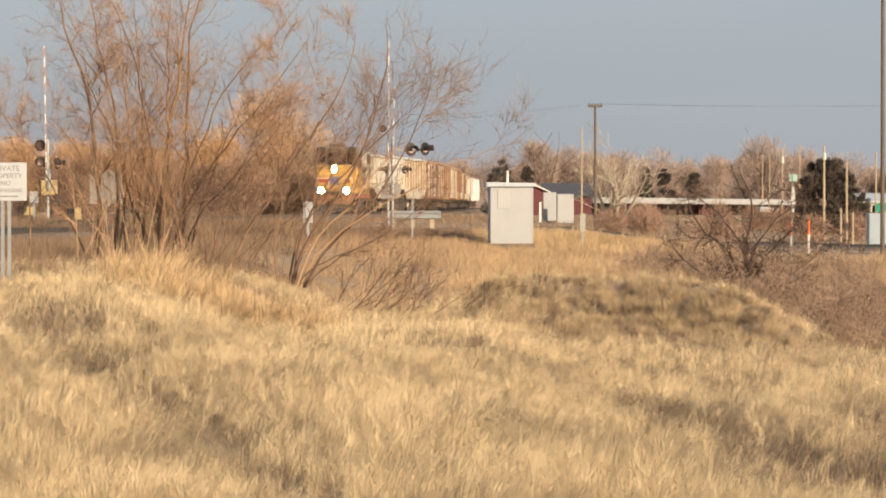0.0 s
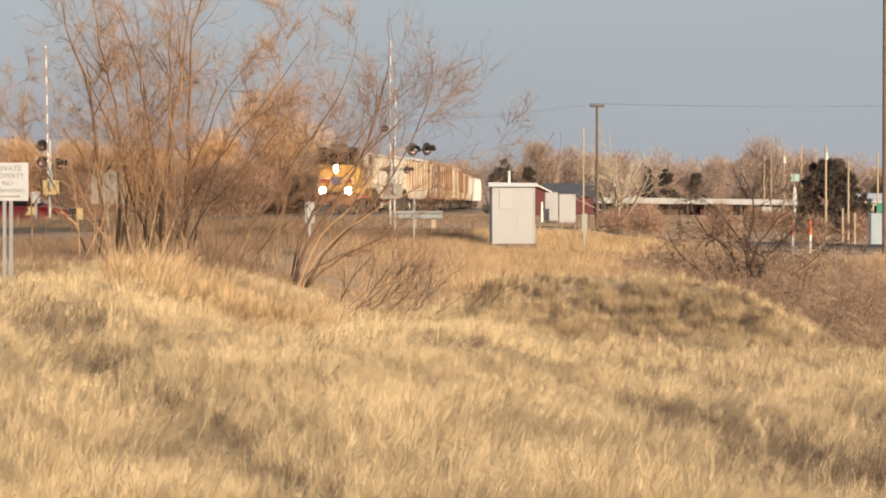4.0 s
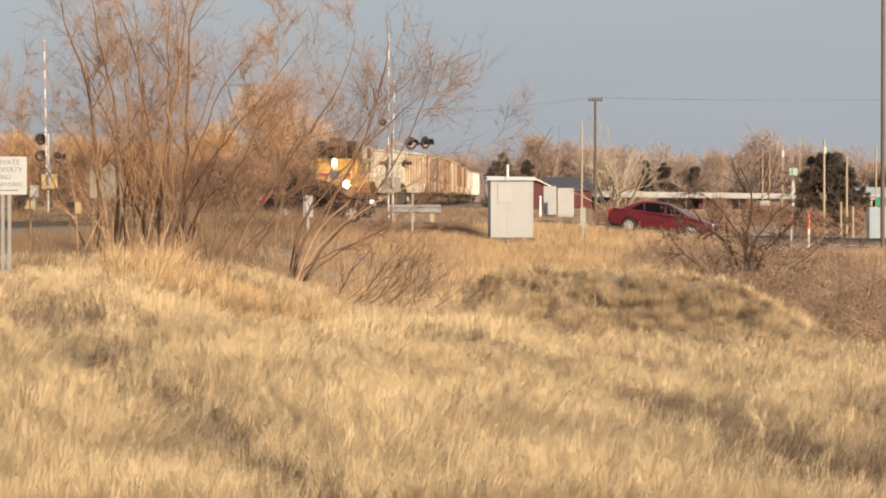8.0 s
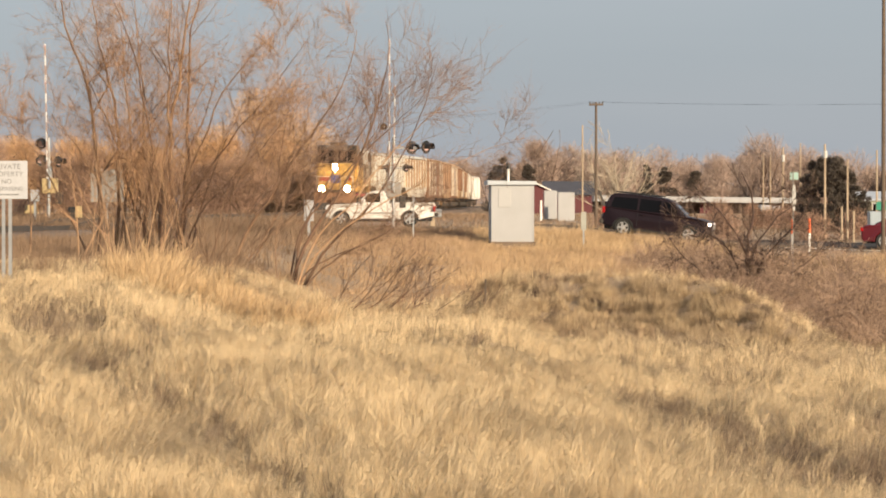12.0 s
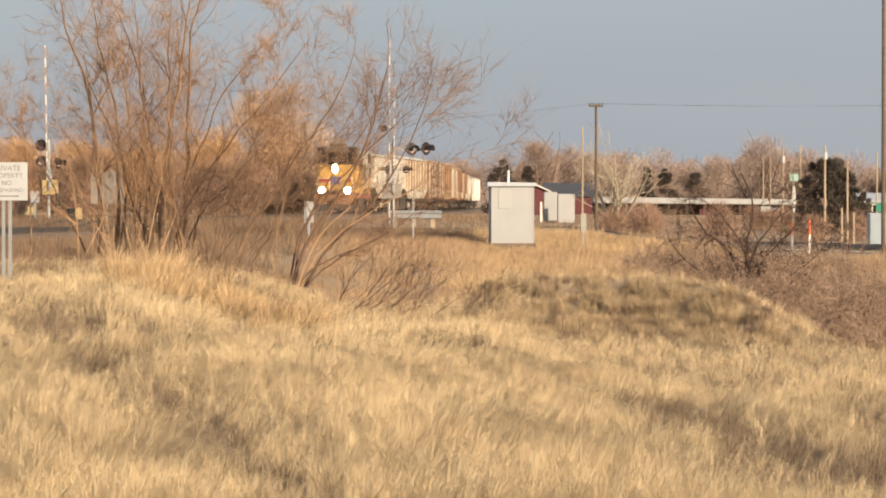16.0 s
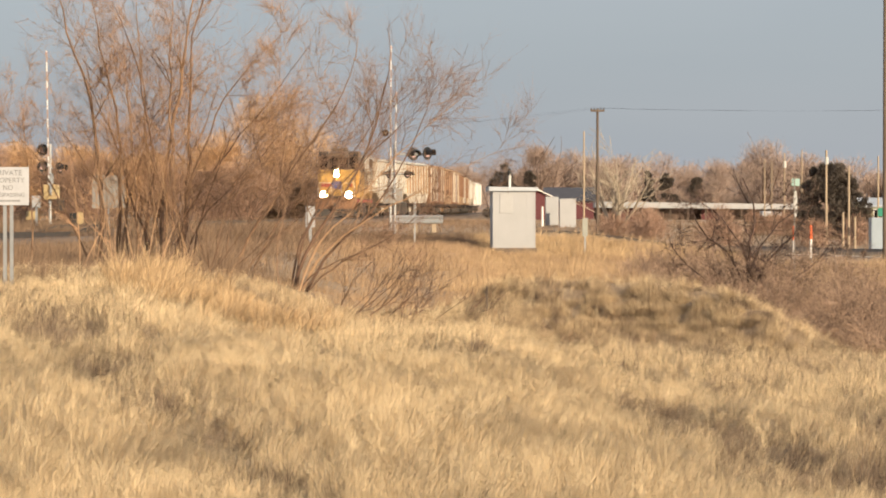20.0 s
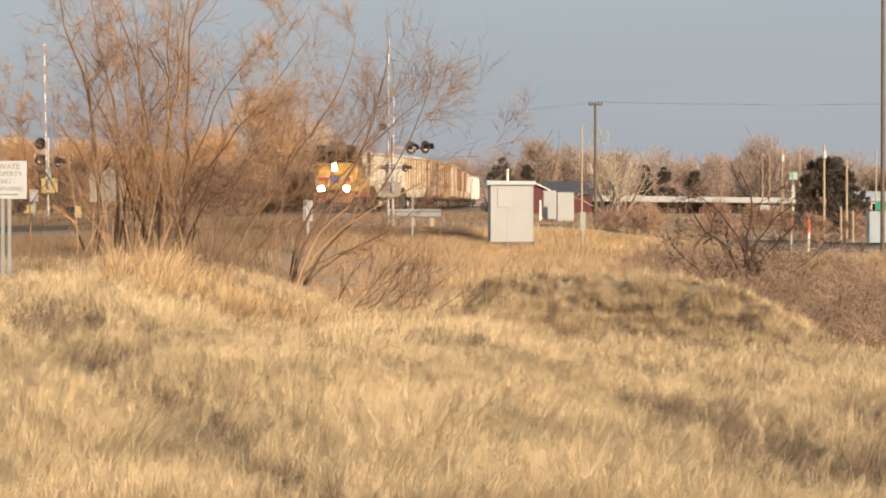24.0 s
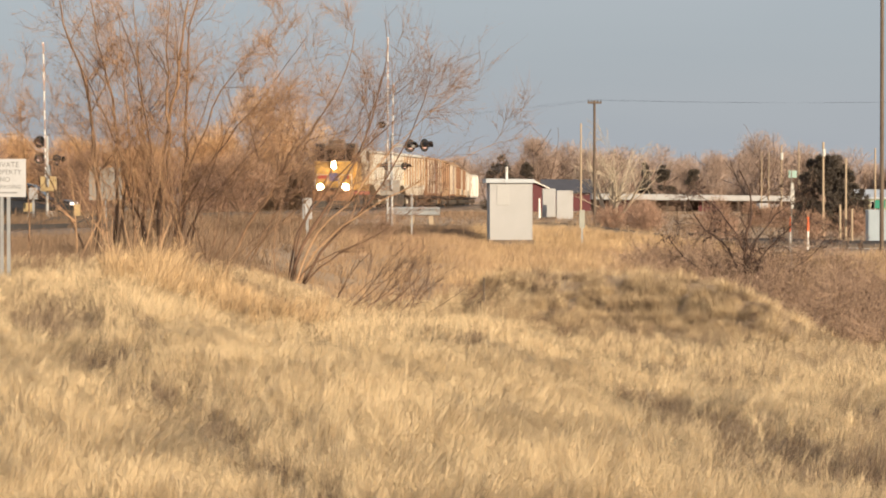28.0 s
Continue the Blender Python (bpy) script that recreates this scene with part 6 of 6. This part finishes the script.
M_PALEGREEN = mat("faded_green_paint", (0.33, 0.48, 0.42), (0.27, 0.41, 0.36), 3, 0.5)
stop_sign()
plain_sign("street_sign", 20.4, 158, 0.5, 0.72, 1.1, "teal green street name sign on a thin post", M_GREENSIGN)
cabinet("metal_cabinet", 19.1, 20.5, 152, -0.8, 0.67, 1.0, M_PALEBLUE, "pale blue-grey metal cabinet by the junction")
tagged(part("wooden_stake", add_box(rod((0.76, 62, ground_at(0.76, 62) - 0.2), (0.76, 62, ground_at(0.76, 62) + 0.62), 0.02, 0.018, 6), 0.735, 0.785, 61.99, 62.01, ground_at(0.76, 62) + 0.45, ground_at(0.76, 62) + 0.5), M_POLEWOOD), "thin brown wooden stake standing in the grass", "stake")


def house(name, x0, x1, y0, y1, z1, ridge, wall, roof, label, windows=(), eave=0.3, along='x'):
    """Walls, gabled roof, and windows (x, z0, z1, width) on the camera side."""
    xc, yc = (x0 + x1) / 2, (y0 + y1) / 2
    g = ground_at(xc, y0)
    t = empty(name, pose(xc, yc, g), label, "building")
    w, d = (x1 - x0) / 2, (y1 - y0) / 2
    part("wall", box(-w, w, -d, d, -0.3, z1), wall, t)
    if along == 'x':
        bm = bmesh.new()
        pts = [(-d - eave, z1 - 0.05), (0, ridge), (d + eave, z1 - 0.05), (d + eave, z1 + 0.07), (0, ridge + 0.12), (-d - eave, z1 + 0.07)]
        a = [bm.verts.new((-w - eave, y, z)) for y, z in pts]
        b = [bm.verts.new((w + eave, y, z)) for y, z in pts]
        bm.faces.new(a), bm.faces.new(b[::-1])
        for i in range(6):
            j = (i + 1) % 6
            bm.faces.new((a[j], a[i], b[i], b[j]))
        bmesh.ops.recalc_face_normals(bm, faces=bm.faces)
        part("roof", bm, roof, t)
        gab = bmesh.new()
        for s in (-1, 1):
            vs = [gab.verts.new((s * (w - 0.02), y, z)) for y, z in ((-d, z1 - 0.02), (d, z1 - 0.02), (0, ridge - 0.02))]
            gab.faces.new(vs)
        part("gable", gab, wall, t)
    else:
        part("roof", prism([(-w - eave, z1 - 0.05), (0, ridge), (w + eave, z1 - 0.05), (w + eave, z1 + 0.07), (0, ridge + 0.12), (-w - eave, z1 + 0.07)], -d - eave, d + eave), roof, t)
        part("gable", prism([(-w, z1 - 0.02), (w, z1 - 0.02), (0, ridge - 0.02)], -d + 0.01, d - 0.01), wall, t)
    for x, za, zb, ww in windows:
        fr = part("window", box(x - ww / 2, x + ww / 2, -d - 0.03, -d + 0.02, za, zb), M_WHITE, t)
        part("pane", box(x - ww / 2 + 0.06, x + ww / 2 - 0.06, -d - 0.036, -d - 0.031, za + 0.06, zb - 0.06), M_GLASS, fr)
    return t


house("barn", 7.6, 10.15, 330, 336, 2.25, 2.95, M_BARNRED, M_WHITE, "dark red wooden barn with a pale roof edge", along='y')
house("house", 10.6, 15.4, 352, 360, 1.9, 3.2, M_BARNRED, M_SLATE, "dark red house with a dark slate roof")
cabinet("storage_shed", 7.75, 8.75, 262, -0.2, 2.0, 1.5, M_SHEDPAINT, "small white storage shed in the yard", category="shed")
cabinet("storage_shed", 8.7, 9.95, 258, -0.35, 1.85, 1.6, M_SHEDPAINT, "small off-white storage shed in the yard", category="shed")
pole("white_post", 7.3, 255, 1.25, 0.11, M_WHITE, "short white post before the barn", category="post")
house("house", 33.5, 38, 270, 278, 1.5, 2.1, M_PALEGREENWALL, M_ROOFGREY, "low pale green house behind the junction", windows=((-1.2, 0.5, 1.3, 0.9), (0.8, 0.5, 1.3, 0.9)))


def long_building():
    x0, x1, y = 14.6, 34.4, 330
    g = ground_at(24, y)
    t = empty("long_shelter", pose(24.5, y, g), "long low building with a white metal roof edge", "building")
    w = (x1 - x0) / 2
    part("back_wall", box(-w, w, 3.0, 3.2, -0.3, 1.3), M_DARKBOARD, t)
    part("roof", prism([(-w, 1.2), (w, 1.0), (w, 1.52), (-w, 1.78)], -0.2, 5.0, 0.02), M_SHEDPAINT, t, "white sheet-metal roof edge")
    for k in range(12):
        x = -w + 0.4 + k * (2 * w - 0.8) / 11
        part("post", box(x - 0.07, x + 0.07, 0.0, 0.14, -0.3, 1.2), M_POLEWOOD, t)
    for x0_, x1_, m in ((-8.2, -6.0, M_BARNRED), (-3.0, -1.2, M_DARKBOARD), (0.5, 2.6, M_BARNRED)):
        part("bay_panel", box(x0_, x1_, 1.0, 1.1, -0.3, 1.1), m, t)


M_DARKBOARD = mat("dark_brown_boards", (0.13, 0.085, 0.06), (0.085, 0.055, 0.04), 1, 0.85)
long_building()
for x, y, w, z1, m, lab in ((30.4, 320, 1.0, 0.85, M_SHEDPAINT, "white utility trailer parked at the long building"), (31.6, 322, 0.8, 0.75, M_SHEDPAINT, "small white trailer parked at the long building")):
    g = ground_at(x, y)
    tr = empty("trailer", pose(x, y, g), lab, "trailer")
    part("box", box(-w / 2, w / 2, 0, 2.5, 0.35, z1, 0.08), m, tr)
    for yy in (0.6, 1.9):
        part("wheel", rod((-w / 2 - 0.02, yy, 0.3), (-w / 2 + 0.15, yy, 0.3), 0.3, n=16), M_RUBBER, tr)
        part("wheel", rod((w / 2 - 0.15, yy, 0.3), (w / 2 + 0.02, yy, 0.3), 0.3, n=16), M_RUBBER, tr)


def wire(a, b, sag, label):
    a, b = Vector(a), Vector(b)
    pts = []
    for k in range(17):
        f = k / 16
        p = a.lerp(b, f)
        p.z -= sag * 4 * f * (1 - f)
        pts.append(p)
    return tagged(limbs_mesh("overhead_wire", [(pts, [0.003] * 17)], M_BLACK, None), label, "wire")


for dx in (-0.5, 0.0, 0.5):
    wire((9.6 + dx, 213.9, 7.42), (-42 + dx, 330, 7.6), 0.9, "thin sagging overhead wire from the utility pole")
    wire((9.6 + dx, 213.9, 7.42), (60 + dx, 150, 7.6), 0.9, "thin sagging overhead wire from the utility pole")
pole("utility_pole", -42, 330, 7.8, 0.13, M_POLEWOOD, "far wooden utility pole behind the willows", arms=((7.5, 0.6),))
pole("utility_pole", 60, 150, 7.8, 0.13, M_POLEWOOD, "wooden utility pole along the road", arms=((7.5, 0.6),))


# ---- what moves ----
def glide(rows, t):
    """Smooth place along the road between known times (monotone cubic)."""
    ts, xs = [r[0] for r in rows], [r[1] for r in rows]
    d = [(b - a) / (s - r) for a, b, r, s in zip(xs, xs[1:], ts, ts[1:])]
    m = [d[0]] + [0 if p * q <= 0 else 2 * p * q / (p + q) for p, q in zip(d, d[1:])] + [d[-1]]
    k = max(i for i in range(len(ts) - 1) if ts[i] <= t or i == 0)
    h = ts[k + 1] - ts[k]
    u = min(1, max(0, (t - ts[k]) / h))
    return (xs[k] * (1 + 2 * u) * (1 - u) ** 2 + m[k] * h * u * (1 - u) ** 2 + xs[k + 1] * u * u * (3 - 2 * u) + m[k + 1] * h * u * u * (u - 1))


def on_road(x, way, lane):
    """The pose of a vehicle on the road at x, driving to +x (way 1) or -x (way -1)."""
    e = 1.4
    dy = float(road_y(x + e) - road_y(x - e)) / (2 * e)
    dz = float(road_z(x + e) - road_z(x - e)) / (2 * e)
    return pose(x, float(road_y(x)) + lane, float(road_z(x) + road_bank(x, lane)) + 0.005, 0, -way * math.degrees(math.atan(dz)), math.degrees(math.atan(dy)) + (0 if way > 0 else 180))


def drive(thing, wheels, rows, way, lane, r):
    steps = [k / 30 for k in range(0, 841)]
    walk(thing, [(t, on_road(glide(rows, t), way, lane)) for t in steps[::3]])
    spin = [(t, way * (glide(rows, t) - rows[0][1]) / r) for t in steps]
    keep = [spin[0]]
    for a, b in zip(spin[1:], spin[2:]):
        if abs(b[1] - keep[-1][1]) > 1.0:
            keep.append(a)
    keep.append(spin[-1])
    for w in wheels:
        p = w.location.copy()
        walk(w, [(t, Matrix.Translation(p) @ Matrix.Rotation(a, 4, 'Y')) for t, a in keep])


def motions():
    drive(red_car, red_wheels, [(0, -48), (5.5, -6.62), (6.2, -1.19), (6.5, 0.68), (7, 3.82), (7.5, 6.92), (8, 9.36), (8.4, 11.04), (8.8, 12.66), (9.1, 13.7), (9.4, 14.58), (9.7, 15.26), (10, 15.7), (10.5, 16.61), (11, 17.53), (11.5, 18.58), (12, 19.95), (15, 34.68), (18, 53.04), (28, 61.2)], 1, 0, 0.335)
    drive(plum_car, plum_wheels, [(0, -54), (6.9, -12.02), (7.5, -8.37), (8, -5.33), (8.4, -3.14), (8.8, -0.97), (9.4, 1.9), (10, 4.47), (10.5, 6.08), (11, 7.11), (11.5, 8.1), (12, 9.13), (12.5, 10.19), (14.5, 17.14), (14.9, 18.03), (15.3, 18.89), (15.7, 20.07), (19, 34.68), (22, 44.88), (28, 51)], 1, 0, 0.385)
    drive(white_truck, white_wheels, [(0, 75.44), (8.8, 20.72), (9.1, 18.71), (9.4, 16.68), (10, 12.64), (10.5, 8.86), (11, 5.15), (11.5, 1.02), (12, -3.01), (12.5, -7.05), (16, -36), (20, -62), (28, -70)], -1, 3.5, 0.36)
    drive(last_car, last_wheels, [(0, -150), (18, -88), (28, -18.1)], 1, 0, 0.385)


motions()
